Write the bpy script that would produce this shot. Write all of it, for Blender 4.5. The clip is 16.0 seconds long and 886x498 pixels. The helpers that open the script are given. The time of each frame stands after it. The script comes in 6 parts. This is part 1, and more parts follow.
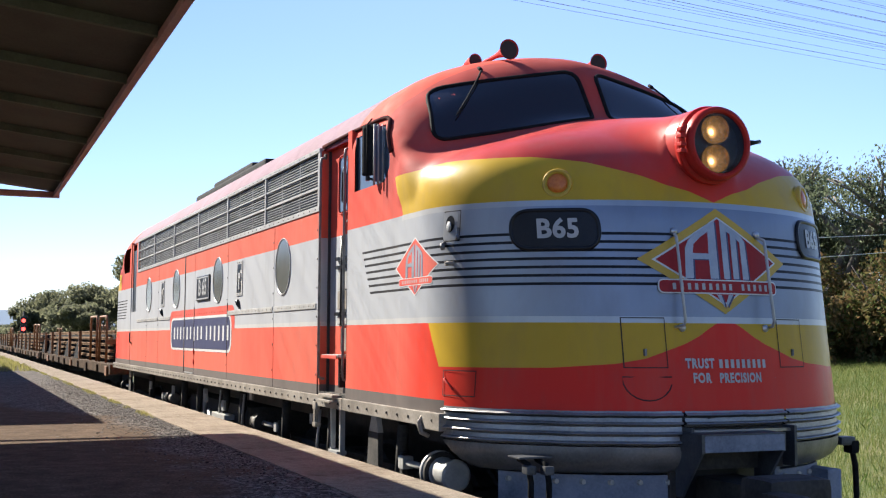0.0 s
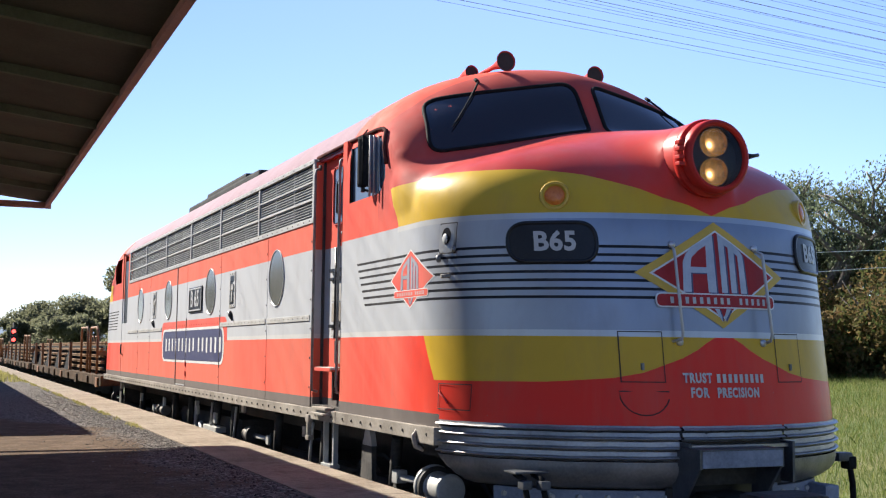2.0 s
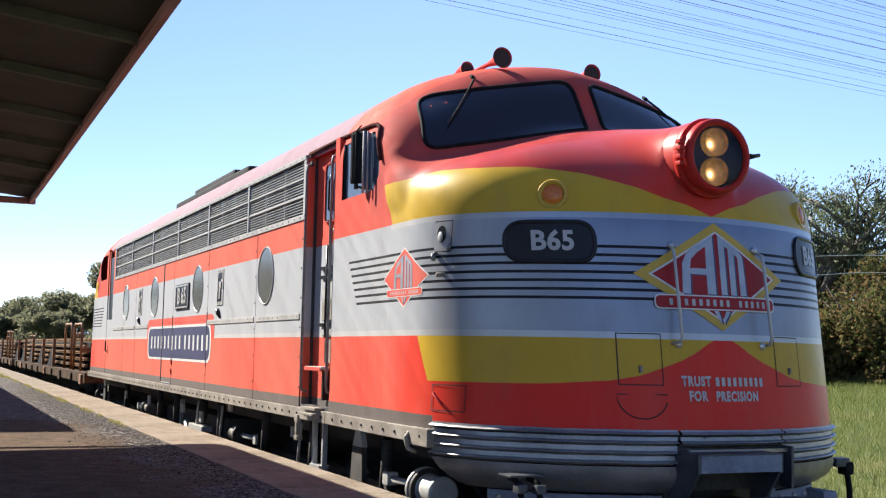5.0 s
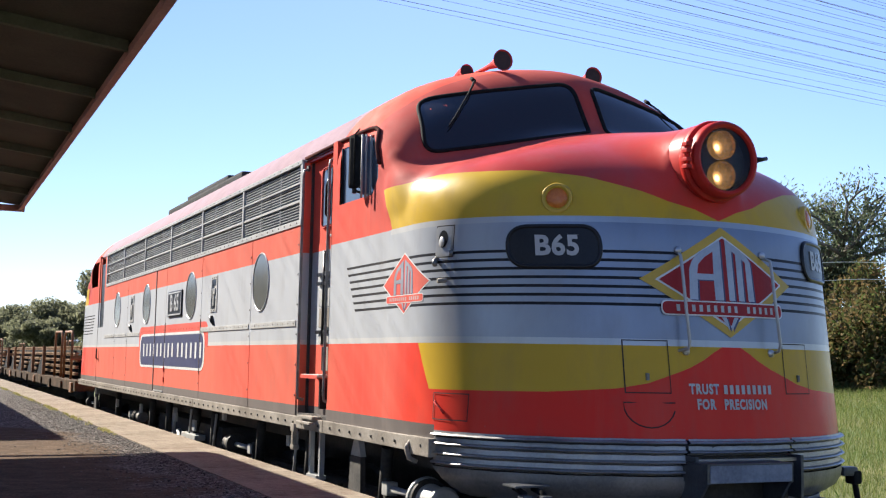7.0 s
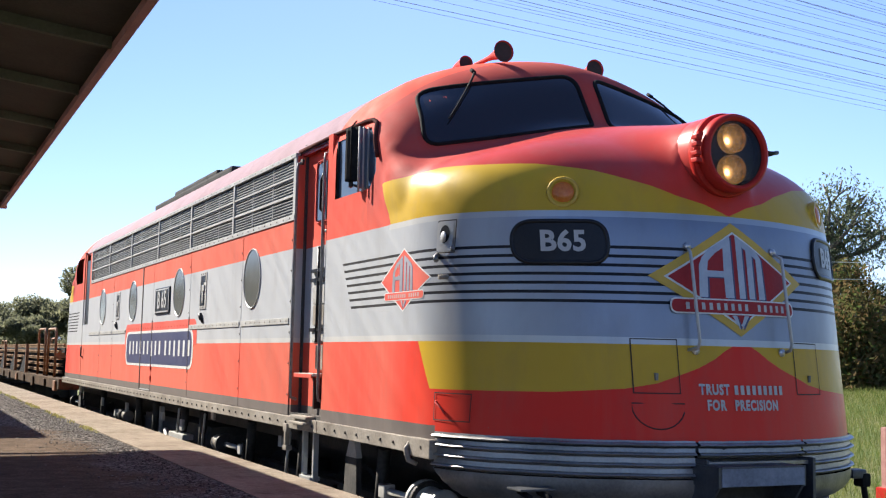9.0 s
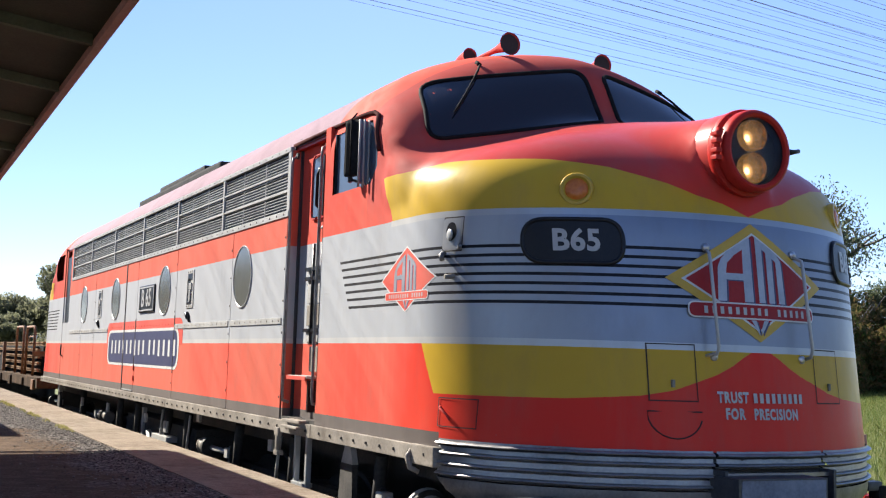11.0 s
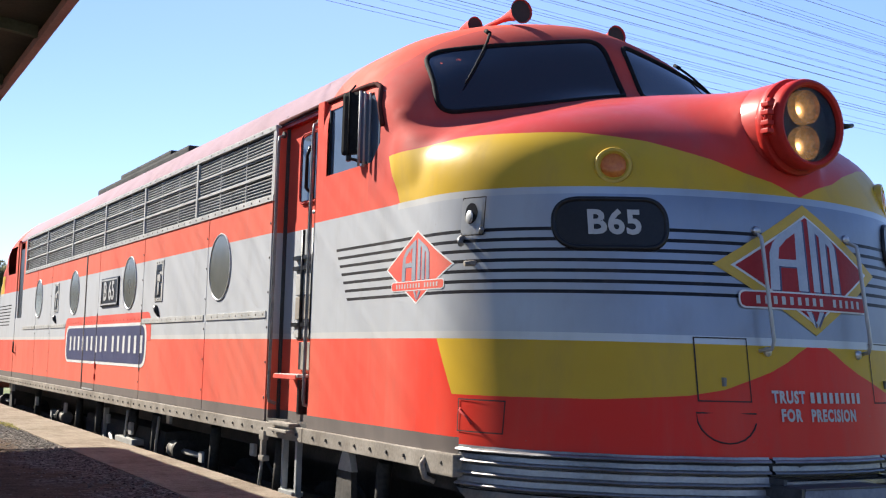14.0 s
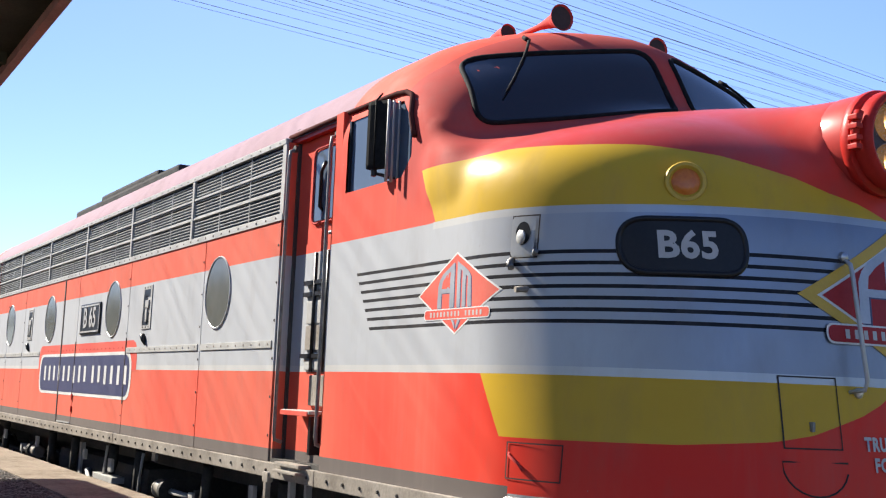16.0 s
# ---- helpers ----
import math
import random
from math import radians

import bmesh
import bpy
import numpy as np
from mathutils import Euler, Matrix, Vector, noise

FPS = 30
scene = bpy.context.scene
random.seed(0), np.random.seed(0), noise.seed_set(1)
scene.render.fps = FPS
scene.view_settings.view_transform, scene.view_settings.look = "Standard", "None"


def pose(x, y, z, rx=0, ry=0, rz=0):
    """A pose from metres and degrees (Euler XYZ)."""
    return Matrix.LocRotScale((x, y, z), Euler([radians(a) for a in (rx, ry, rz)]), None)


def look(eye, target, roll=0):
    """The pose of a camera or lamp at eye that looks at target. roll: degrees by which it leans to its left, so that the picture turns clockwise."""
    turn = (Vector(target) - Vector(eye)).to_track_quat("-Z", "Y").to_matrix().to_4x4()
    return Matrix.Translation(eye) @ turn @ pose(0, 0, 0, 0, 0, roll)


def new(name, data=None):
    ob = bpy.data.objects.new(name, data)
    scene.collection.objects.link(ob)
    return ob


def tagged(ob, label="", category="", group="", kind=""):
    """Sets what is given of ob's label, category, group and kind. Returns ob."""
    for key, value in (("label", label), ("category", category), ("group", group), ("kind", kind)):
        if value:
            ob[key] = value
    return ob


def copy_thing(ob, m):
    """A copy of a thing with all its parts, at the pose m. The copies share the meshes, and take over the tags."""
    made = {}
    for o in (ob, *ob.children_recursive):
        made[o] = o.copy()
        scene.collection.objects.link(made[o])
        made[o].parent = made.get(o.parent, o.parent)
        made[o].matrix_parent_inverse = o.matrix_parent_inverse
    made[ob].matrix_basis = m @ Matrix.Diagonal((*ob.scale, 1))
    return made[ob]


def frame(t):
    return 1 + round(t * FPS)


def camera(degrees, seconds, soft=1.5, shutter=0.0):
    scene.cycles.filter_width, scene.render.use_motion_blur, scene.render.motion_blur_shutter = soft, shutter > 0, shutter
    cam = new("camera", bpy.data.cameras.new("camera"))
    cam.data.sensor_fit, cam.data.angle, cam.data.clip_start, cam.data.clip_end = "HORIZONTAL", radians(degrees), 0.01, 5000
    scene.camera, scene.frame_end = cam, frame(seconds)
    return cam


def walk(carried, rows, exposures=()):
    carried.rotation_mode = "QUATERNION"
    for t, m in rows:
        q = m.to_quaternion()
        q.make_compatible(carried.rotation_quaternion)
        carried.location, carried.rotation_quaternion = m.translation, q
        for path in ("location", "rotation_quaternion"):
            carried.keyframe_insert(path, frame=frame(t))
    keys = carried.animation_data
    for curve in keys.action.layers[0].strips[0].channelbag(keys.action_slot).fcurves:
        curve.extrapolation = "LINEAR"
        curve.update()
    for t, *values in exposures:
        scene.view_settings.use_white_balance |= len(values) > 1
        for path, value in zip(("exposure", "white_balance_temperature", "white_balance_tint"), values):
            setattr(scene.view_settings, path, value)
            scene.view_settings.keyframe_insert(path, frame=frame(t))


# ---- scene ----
# ---- camera: it stands on the platform and pans ----
FOV = 41.65
EYE = (-4.249, -5.853, 1.600)
PAN = [  # seconds, yaw, pitch, roll
    (0.0, -22.878, 4.412, -0.307),
    (0.5, -22.964, 4.375, -0.398),
    (1.0, -23.109, 4.252, -0.683),
    (1.5, -23.318, 4.513, -0.505),
    (2.0, -23.300, 5.050, -0.606),
    (2.5, -23.437, 4.673, -1.049),
    (3.0, -23.371, 4.804, -0.917),
    (3.5, -23.443, 4.838, -1.115),
    (6.0, -24.366, 5.391, -1.044),
    (6.5, -24.450, 5.541, -1.055),
    (7.0, -24.526, 5.435, -1.076),
    (7.5, -24.483, 5.371, -1.234),
    (8.0, -24.831, 5.309, -1.331),
    (8.5, -25.055, 5.393, -1.212),
    (9.0, -25.318, 5.379, -1.213),
    (11.5, -26.697, 5.636, -1.935),
    (12.0, -27.034, 5.692, -1.930),
    (12.5, -27.282, 5.564, -1.853),
    (13.0, -27.772, 5.398, -1.761),
    (13.5, -28.213, 5.236, -1.707),
    (14.0, -28.786, 5.364, -1.597),
    (14.5, -29.526, 5.661, -1.648),
    (15.0, -29.860, 5.943, -1.779),
    (15.5, -29.969, 6.498, -1.977),
    (16.0, -30.467, 7.100, -2.315),
]
cam = camera(FOV, 16.0, soft=1.2)
walk(cam, [(t, pose(*EYE, 90 + pitch, roll, yaw)) for t, yaw, pitch, roll in PAN])

# how far the train has rolled towards the camera, in metres
ROLL = [
    (0.0, 0.000),
    (0.5, 0.011),
    (1.0, 0.026),
    (1.5, 0.047),
    (2.0, 0.064),
    (2.5, 0.088),
    (3.0, 0.104),
    (3.5, 0.128),
    (6.0, 0.280),
    (6.5, 0.324),
    (7.0, 0.372),
    (7.5, 0.427),
    (8.0, 0.484),
    (8.5, 0.544),
    (9.0, 0.611),
    (11.5, 1.052),
    (12.0, 1.165),
    (12.5, 1.289),
    (13.0, 1.419),
    (13.5, 1.559),
    (14.0, 1.708),
    (14.5, 1.869),
    (15.0, 2.045),
    (15.5, 2.234),
    (16.0, 2.438),
]

# ---- light: a low spring sun behind the train, to its platform side ----
SUN = Vector((-0.339, 0.737, 0.584))
world = bpy.data.worlds.new("sky")
scene.world = world
world.use_nodes = True
wn = world.node_tree.nodes
sky = wn.new("ShaderNodeTexSky")
sky.sky_type = "NISHITA"
sky.sun_disc = False
sky.sun_elevation = math.asin(SUN.z)
sky.sun_rotation = math.atan2(-SUN.x, SUN.y)
sky.air_density, sky.dust_density, sky.ozone_density = 1.0, 0.10, 5.0
tint = wn.new("ShaderNodeMix")
tint.data_type, tint.blend_type = "RGBA", "MULTIPLY"
tint.inputs[0].default_value = 1.0
tint.inputs[7].default_value = (1.0, 0.97, 1.16, 1.0)
world.node_tree.links.new(sky.outputs[0], tint.inputs[6])
world.node_tree.links.new(tint.outputs[2], wn["Background"].inputs[0])
wn["Background"].inputs[1].default_value = 0.0365
sun_lamp = bpy.data.lights.new("sun", "SUN")
sun_lamp.energy, sun_lamp.angle, sun_lamp.color = 3.3, radians(0.55), (1.0, 0.935, 0.82)
sun_ob = new("sun", sun_lamp)
sun_ob.matrix_world = look(SUN * 60, (0, 0, 0))
scene.view_settings.exposure = 2.05

# ---- materials ----
class Nodes:
    """A small writer of node materials."""

    def __init__(self, name):
        self.mat = bpy.data.materials.new(name)
        self.mat.use_nodes = True
        self.tree = self.mat.node_tree
        self.bsdf = self.tree.nodes["Principled BSDF"]
        tc = self.tree.nodes.new("ShaderNodeTexCoord")
        self.co = tc.outputs["Object"]
        sep = self.tree.nodes.new("ShaderNodeSeparateXYZ")
        self.link(self.co, sep.inputs[0])
        self.x, self.y, self.z = sep.outputs

    def link(self, a, b):
        self.tree.links.new(a, b)

    def put(self, socket, v):
        if isinstance(v, bpy.types.NodeSocket):
            self.link(v, socket)
        elif isinstance(v, (tuple, list)):
            socket.default_value = (*v, 1.0) if len(v) == 3 and len(socket.default_value) == 4 else v
        else:
            socket.default_value = v

    def m(self, op, a, b=0.0, c=0.0):
        n = self.tree.nodes.new("ShaderNodeMath")
        n.operation = op
        for s, v in zip(n.inputs, (a, b, c)):
            self.put(s, v)
        return n.outputs[0]

    def noise(self, scale, detail=4.0, rough=0.55, stretch=None):
        n = self.tree.nodes.new("ShaderNodeTexNoise")
        n.inputs["Scale"].default_value = scale
        n.inputs["Detail"].default_value = detail
        n.inputs["Roughness"].default_value = rough
        if stretch:
            mp = self.tree.nodes.new("ShaderNodeMapping")
            mp.inputs["Scale"].default_value = stretch
            self.link(self.co, mp.inputs[0])
            self.link(mp.outputs[0], n.inputs["Vector"])
        else:
            self.link(self.co, n.inputs["Vector"])
        return n.outputs[0]

    def ramp(self, v, stops, mode="LINEAR"):
        n = self.tree.nodes.new("ShaderNodeValToRGB")
        n.color_ramp.interpolation = mode
        e = n.color_ramp.elements
        while len(e) < len(stops):
            e.new(0.5)
        for el, (p, c) in zip(e, stops):
            el.position = p
            el.color = (*c, 1) if isinstance(c, tuple) else (c, c, c, 1)
        self.put(n.inputs[0], v)
        return n.outputs[0]

    def mix(self, f, a, b, mode="MIX"):
        n = self.tree.nodes.new("ShaderNodeMix")
        n.data_type, n.blend_type = "RGBA", mode
        self.put(n.inputs[0], f)
        self.put(n.inputs[6], a)
        self.put(n.inputs[7], b)
        return n.outputs[2]

    def between(self, v, lo, hi):
        return self.m("MULTIPLY", self.m("GREATER_THAN", v, lo), self.m("LESS_THAN", v, hi))

    def bump(self, h, strength, dist=0.01):
        n = self.tree.nodes.new("ShaderNodeBump")
        n.inputs["Strength"].default_value = strength
        n.inputs["Distance"].default_value = dist
        self.put(n.inputs["Height"], h)
        self.link(n.outputs[0], self.bsdf.inputs["Normal"])

    def done(self, color, rough=0.5, metal=0.0, **more):
        self.put(self.bsdf.inputs["Base Color"], color)
        self.put(self.bsdf.inputs["Roughness"], rough)
        self.put(self.bsdf.inputs["Metallic"], metal)
        for k, v in more.items():
            self.put(self.bsdf.inputs[k.replace("_", " ")], v)
        return self.mat


def worn(name, a, b, scale=6.0, rough=0.6, metal=0.0, relief=0.15, grain=60.0, dist=0.004, **more):
    """Two colours mottled at two scales, with fine relief."""
    n = Nodes(name)
    big, fine = n.noise(scale), n.noise(grain, 3.0)
    f = n.m("ADD", n.m("MULTIPLY", big, 0.7), n.m("MULTIPLY", fine, 0.3))
    col = n.ramp(f, [(0.36, a), (0.64, b)])
    if relief:
        n.bump(fine, relief, dist)
    r = n.m("ADD", rough - 0.1, n.m("MULTIPLY", big, 0.2))
    return n.done(col, r, metal, **more)


RED, YELLOW, OFFWHITE = (0.74, 0.024, 0.014), (0.62, 0.395, 0.040), (0.47, 0.47, 0.46)


def livery():
    """Red, yellow and silver bands with pinstripes, painted on the shell by height and by distance from the nose."""
    n = Nodes("livery_paint")
    ax = n.m("ABSOLUTE", n.x)
    y, z = n.y, n.z
    red = n.mix(n.m("MULTIPLY", n.noise(2.5, 5.0), 0.5), RED, (0.68, 0.052, 0.034))
    # the body panels behind the cab have bleached more than the nose
    faded = n.ramp(n.m("MULTIPLY_ADD", n.noise(0.9, 5.0, 0.6, (1, 1, 0.4)), 0.9, n.m("ADD", n.m("MULTIPLY", n.m("GREATER_THAN", y, 3.4), 0.18), n.ramp(n.m("DIVIDE", y, 3.0), [(0.25, 0.0), (0.5, 0.20)]))), [(0.36, 0.0), (0.85, 0.9)])
    red = n.mix(faded, red, (0.61, 0.128, 0.078))
    upper = n.m("MULTIPLY", n.ramp(n.m("DIVIDE", z, 4.0), [(0.60, 0.0), (0.68, 1.0)]), n.m("MULTIPLY_ADD", n.noise(2.2, 5.0), 0.5, 0.48))
    red = n.mix(n.m("MULTIPLY", upper, n.m("LESS_THAN", y, 1.9)), red, (0.39, 0.060, 0.054))
    yellow = n.mix(n.noise(3.0, 5.0), YELLOW, (0.52, 0.33, 0.03))
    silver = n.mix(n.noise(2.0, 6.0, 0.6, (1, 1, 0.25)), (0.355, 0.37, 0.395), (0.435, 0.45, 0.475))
    # the shaded nose's darker, bluer look is put into its silver; flanks paler
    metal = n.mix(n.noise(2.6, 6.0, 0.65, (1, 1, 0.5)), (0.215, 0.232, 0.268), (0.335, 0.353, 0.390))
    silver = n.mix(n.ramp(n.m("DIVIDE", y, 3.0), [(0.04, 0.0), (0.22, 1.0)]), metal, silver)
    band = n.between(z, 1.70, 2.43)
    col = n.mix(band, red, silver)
    low = n.ramp(n.m("DIVIDE", ax, 1.5), [(0.0, 0.81), (0.04, 0.80), (0.083, 0.70), (0.125, 0.58), (0.19, 0.44), (0.267, 0.32), (0.35, 0.19), (0.46, 0.10), (0.68, 0.025), (1.0, 0.0)])
    low = n.m("MULTIPLY_ADD", low, 0.344, 1.427)
    f = n.m("MULTIPLY", n.m("GREATER_THAN", z, low), n.m("LESS_THAN", z, 1.70))
    f = n.m("MULTIPLY", f, n.m("LESS_THAN", y, n.m("MULTIPLY_ADD", n.m("SUBTRACT", z, 1.43), 0.565, 0.871)))
    col = n.mix(f, col, yellow)
    top = n.ramp(n.m("DIVIDE", ax, 1.5), [(0.0, 0.0), (0.05, 0.09), (0.1, 0.18), (0.2, 0.30), (0.293, 0.47), (0.48, 0.71), (0.66, 0.825), (0.80, 0.85), (0.89, 0.89), (0.97, 0.80)])
    top = n.m("MULTIPLY_ADD", top, 0.34, 2.435)
    f = n.m("MULTIPLY", n.m("LESS_THAN", z, top), n.m("GREATER_THAN", z, 2.43))
    f = n.m("MULTIPLY", f, n.m("LESS_THAN", y, n.m("MULTIPLY_ADD", n.m("SUBTRACT", z, 2.44), 0.515, 1.485)))
    col = n.mix(f, col, yellow)
    pin = n.m("PINGPONG", n.m("SUBTRACT", z, 1.929), 0.025)
    pin = n.m("MULTIPLY", n.m("LESS_THAN", pin, 0.0085), n.between(z, 1.915, 2.243))
    pin = n.m("MULTIPLY", pin, n.m("LESS_THAN", y, n.m("MULTIPLY_ADD", n.m("SUBTRACT", z, 2.22), 0.59, 2.32)))
    col = n.mix(pin, col, (0.012, 0.012, 0.016))
    white = n.between(z, 1.70, 1.737)
    white2 = n.m("MULTIPLY", n.between(z, 2.398, 2.433), n.m("LESS_THAN", y, 1.50))
    col = n.mix(n.m("MAXIMUM", white, white2), col, OFFWHITE)
    strip = n.m("MULTIPLY", n.m("LESS_THAN", z, 1.222), n.m("GREATER_THAN", y, 0.80))
    col = n.mix(strip, col, (0.135, 0.115, 0.105))
    col = n.mix(n.m("MULTIPLY", n.m("LESS_THAN", z, 1.185), n.m("LESS_THAN", y, 0.80)), col, (0.02, 0.02, 0.022))
    grime = n.ramp(n.noise(5.0, 8.0, 0.65, (1, 1, 0.35)), [(0.52, 0.0), (0.78, 0.45)])
    col = n.mix(n.m("MULTIPLY", grime, 0.45), col, (0.16, 0.13, 0.11))
    streak = n.ramp(n.noise(7.0, 5.0, 0.6, (1.3, 1.3, 0.05)), [(0.50, 0.0), (0.72, 0.40)])
    col = n.mix(n.m("MULTIPLY", streak, n.m("MULTIPLY", n.noise(1.1, 2.0), 0.34)), col, (0.33, 0.26, 0.22))
    chips = n.ramp(n.noise(38.0, 4.0, 0.6), [(0.70, 0.0), (0.73, 1.0)])
    col = n.mix(n.m("MULTIPLY", chips, n.ramp(n.noise(1.7, 3.0), [(0.52, 0.0), (0.62, 0.55)])), col, (0.30, 0.24, 0.21))
    n.bump(n.m("ADD", n.noise(1.6, 3.0), n.m("MULTIPLY", n.noise(9.0, 2.0), 0.05)), 0.045, 0.02)
    shine = n.m("ADD", n.m("MULTIPLY_ADD", n.noise(7.0, 6.0, 0.6), 0.26, 0.21), n.m("MULTIPLY", band, 0.05))
    # chalky, bleached paint on the cab's flanks and behind
    shine = n.m("ADD", shine, n.m("MULTIPLY", n.ramp(n.m("DIVIDE", y, 3.0), [(0.36, 0.0), (0.50, 1.0)]), 0.46))
    return n.done(col, shine, n.m("MULTIPLY", n.m("MULTIPLY", band, n.m("SUBTRACT", 1.0, pin)), n.ramp(n.m("DIVIDE", y, 3.0), [(0.14, 0.92), (0.36, 0.03)])), Specular_IOR_Level=n.ramp(n.m("DIVIDE", y, 3.0), [(0.25, 0.15), (0.50, 0.12)]))


M = {}
M["livery"] = livery()
M["red"] = worn("red_paint", (0.38, 0.020, 0.015), (0.50, 0.032, 0.025), 3.0, 0.42, Specular_IOR_Level=0.16)
M["dull_red"] = worn("dull_red_trim", (0.42, 0.045, 0.040), (0.54, 0.08, 0.07), 4.0, 0.8, Specular_IOR_Level=0.1)
M["rail_grey"] = worn("worn_handrail", (0.12, 0.12, 0.12), (0.24, 0.235, 0.23), 9.0, 0.5, 0.3)
M["roof"] = worn("faded_roof_paint", (0.235, 0.150, 0.175), (0.30, 0.205, 0.240), 2.0, 0.85, Specular_IOR_Level=0.1)
M["faded_red"] = worn("faded_red_paint", (0.66, 0.085, 0.060), (0.66, 0.135, 0.095), 2.5, 0.5, Specular_IOR_Level=0.2)
M["badge_red"] = worn("deep_red_enamel", (0.29, 0.016, 0.018), (0.38, 0.024, 0.025), 3.0, 0.4, Specular_IOR_Level=0.25)
M["trim"] = worn("weathered_pale_grey", (0.34, 0.335, 0.32), (0.46, 0.455, 0.44), 5.0, 0.6, 0.0, 0.2, Specular_IOR_Level=0.2)
M["gutter"] = worn("dark_gutter_paint", (0.050, 0.018, 0.016), (0.10, 0.038, 0.034), 5.0, 0.9, Specular_IOR_Level=0.03)
M["yellow"] = worn("yellow_paint", YELLOW, (0.52, 0.33, 0.03), 3.0, 0.35)
M["white"] = worn("white_paint", (0.62, 0.62, 0.60), (0.72, 0.72, 0.70), 8.0, 0.4)
M["silver"] = worn("silver_paint", (0.40, 0.405, 0.40), (0.48, 0.48, 0.47), 4.0, 0.38, 0.2)
M["letter"] = worn("silver_letter_paint", (0.42, 0.41, 0.40), (0.50, 0.49, 0.48), 9.0, 0.4)
M["black"] = worn("black_paint", (0.010, 0.010, 0.012), (0.018, 0.018, 0.020), 5.0, 0.35, Specular_IOR_Level=0.3)
M["rubber"] = worn("rubber", (0.008, 0.008, 0.008), (0.018, 0.018, 0.018), 20.0, 0.8, Specular_IOR_Level=0.1)
M["blue"] = worn("dark_blue_paint", (0.045, 0.05, 0.12), (0.06, 0.065, 0.14), 5.0, 0.4)
M["sill"] = worn("weathered_grey_paint", (0.175, 0.152, 0.126), (0.34, 0.305, 0.262), 4.0, 0.6, 0.0, 0.3, Specular_IOR_Level=0.2)
M["steel"] = worn("bright_steel", (0.42, 0.42, 0.43), (0.58, 0.58, 0.59), 7.0, 0.3, 0.75)
M["chrome"] = worn("polished_fluting", (0.215, 0.208, 0.204), (0.40, 0.39, 0.38), 3.5, 0.38, 0.72, 0.2, Specular_IOR_Level=0.3)
M["apron"] = worn("dull_apron_metal", (0.10, 0.098, 0.098), (0.23, 0.222, 0.215), 3.0, 0.42, 0.4, 0.25)
M["bogie"] = worn("grimy_bogie", (0.018, 0.016, 0.014), (0.06, 0.052, 0.045), 5.0, 0.75, 0.0, 0.5, 40.0)
M["pale"] = worn("pale_grey_enamel", (0.32, 0.315, 0.30), (0.48, 0.47, 0.44), 6.0, 0.5)
M["seam"] = worn("seam_dark", (0.02, 0.012, 0.01), (0.05, 0.03, 0.026), 9.0, 0.7)
M["slat"] = worn("louvre_metal", (0.34, 0.335, 0.32), (0.48, 0.475, 0.46), 6.0, 0.6, 0.0, Specular_IOR_Level=0.2)
M["amber"] = worn("amber_lens", (0.56, 0.13, 0.015), (0.68, 0.20, 0.03), 30.0, 0.2, 0.0, 0.3)
M["interior"] = worn("cab_interior", (0.03, 0.03, 0.032), (0.06, 0.06, 0.06), 4.0, 0.7)


def glass_dark():
    n = Nodes("tinted_windscreen")
    return n.done((0.017, 0.016, 0.020), n.m("MULTIPLY_ADD", n.noise(3.0), 0.05, 0.03), 0.0, IOR=1.5, Coat_Weight=0.2)


M["windscreen"] = glass_dark()
M["device"] = worn("grey_silver_device", (0.34, 0.36, 0.40), (0.46, 0.48, 0.52), 6.0, 0.35, 0.3)
n = Nodes("dusty_porthole_glass")
M["porthole"] = n.done(n.mix(n.noise(6.0), (0.105, 0.110, 0.100), (0.17, 0.175, 0.160)), 0.15, 0.0)
n = Nodes("window_glass")
M["pane"] = n.done(n.mix(n.noise(2.0, 3.0), (0.075, 0.10, 0.14), (0.12, 0.155, 0.21)), 0.04, 0.0, IOR=1.5)
n = Nodes("lamp_lens")
M["lens"] = n.done((0.8, 0.8, 0.8), 0.02, 0.0, Transmission_Weight=1.0, IOR=1.2)
n = Nodes("lit_reflector")
hx, hz = n.m("ADD", n.x, 0.022), n.m("ADD", n.z, 0.014)
rad = n.m("SQRT", n.m("ADD", n.m("MULTIPLY", hx, hx), n.m("MULTIPLY", hz, hz)))
glow = n.ramp(n.m("DIVIDE", rad, 0.1), [(0.0, 1.0), (0.12, 0.9), (0.24, 0.14), (0.45, 0.028), (1.0, 0.008)])
n.bump(n.noise(32.0, 2.0), 0.8, 0.02)
M["lit"] = n.done(n.ramp(n.noise(24.0, 3.0, 0.65), [(0.40, (0.07, 0.028, 0.010)), (0.62, (0.32, 0.145, 0.050))]), 0.22, 0.5, Emission_Color=(1.0, 0.50, 0.16), Emission_Strength=n.m("MULTIPLY", glow, 2.6))
M["pilot"] = worn("blue_grey_pilot", (0.14, 0.16, 0.21), (0.27, 0.30, 0.37), 4.0, 0.55, 0.0, 0.3, Specular_IOR_Level=0.2)
M["dark_steel"] = worn("dark_grey_steel", (0.05, 0.053, 0.06), (0.10, 0.105, 0.115), 6.0, 0.45, 0.3)

# ---- building tools ----
def box(bm, x0, x1, y0, y1, z0, z1, bevel=0.0):
    r = bmesh.ops.create_cube(bm, size=1)
    vs = r["verts"]
    bmesh.ops.transform(bm, matrix=Matrix.Translation(((x0 + x1) / 2, (y0 + y1) / 2, (z0 + z1) / 2)) @ Matrix.Diagonal((x1 - x0, y1 - y0, z1 - z0, 1)), verts=vs)
    if bevel:
        es = list({e for v in vs for e in v.link_edges})
        bmesh.ops.bevel(bm, geom=es, offset=bevel, segments=2, affect="EDGES", profile=0.7)
    return bm


def boxed(*a, **k):
    return box(bmesh.new(), *a, **k)


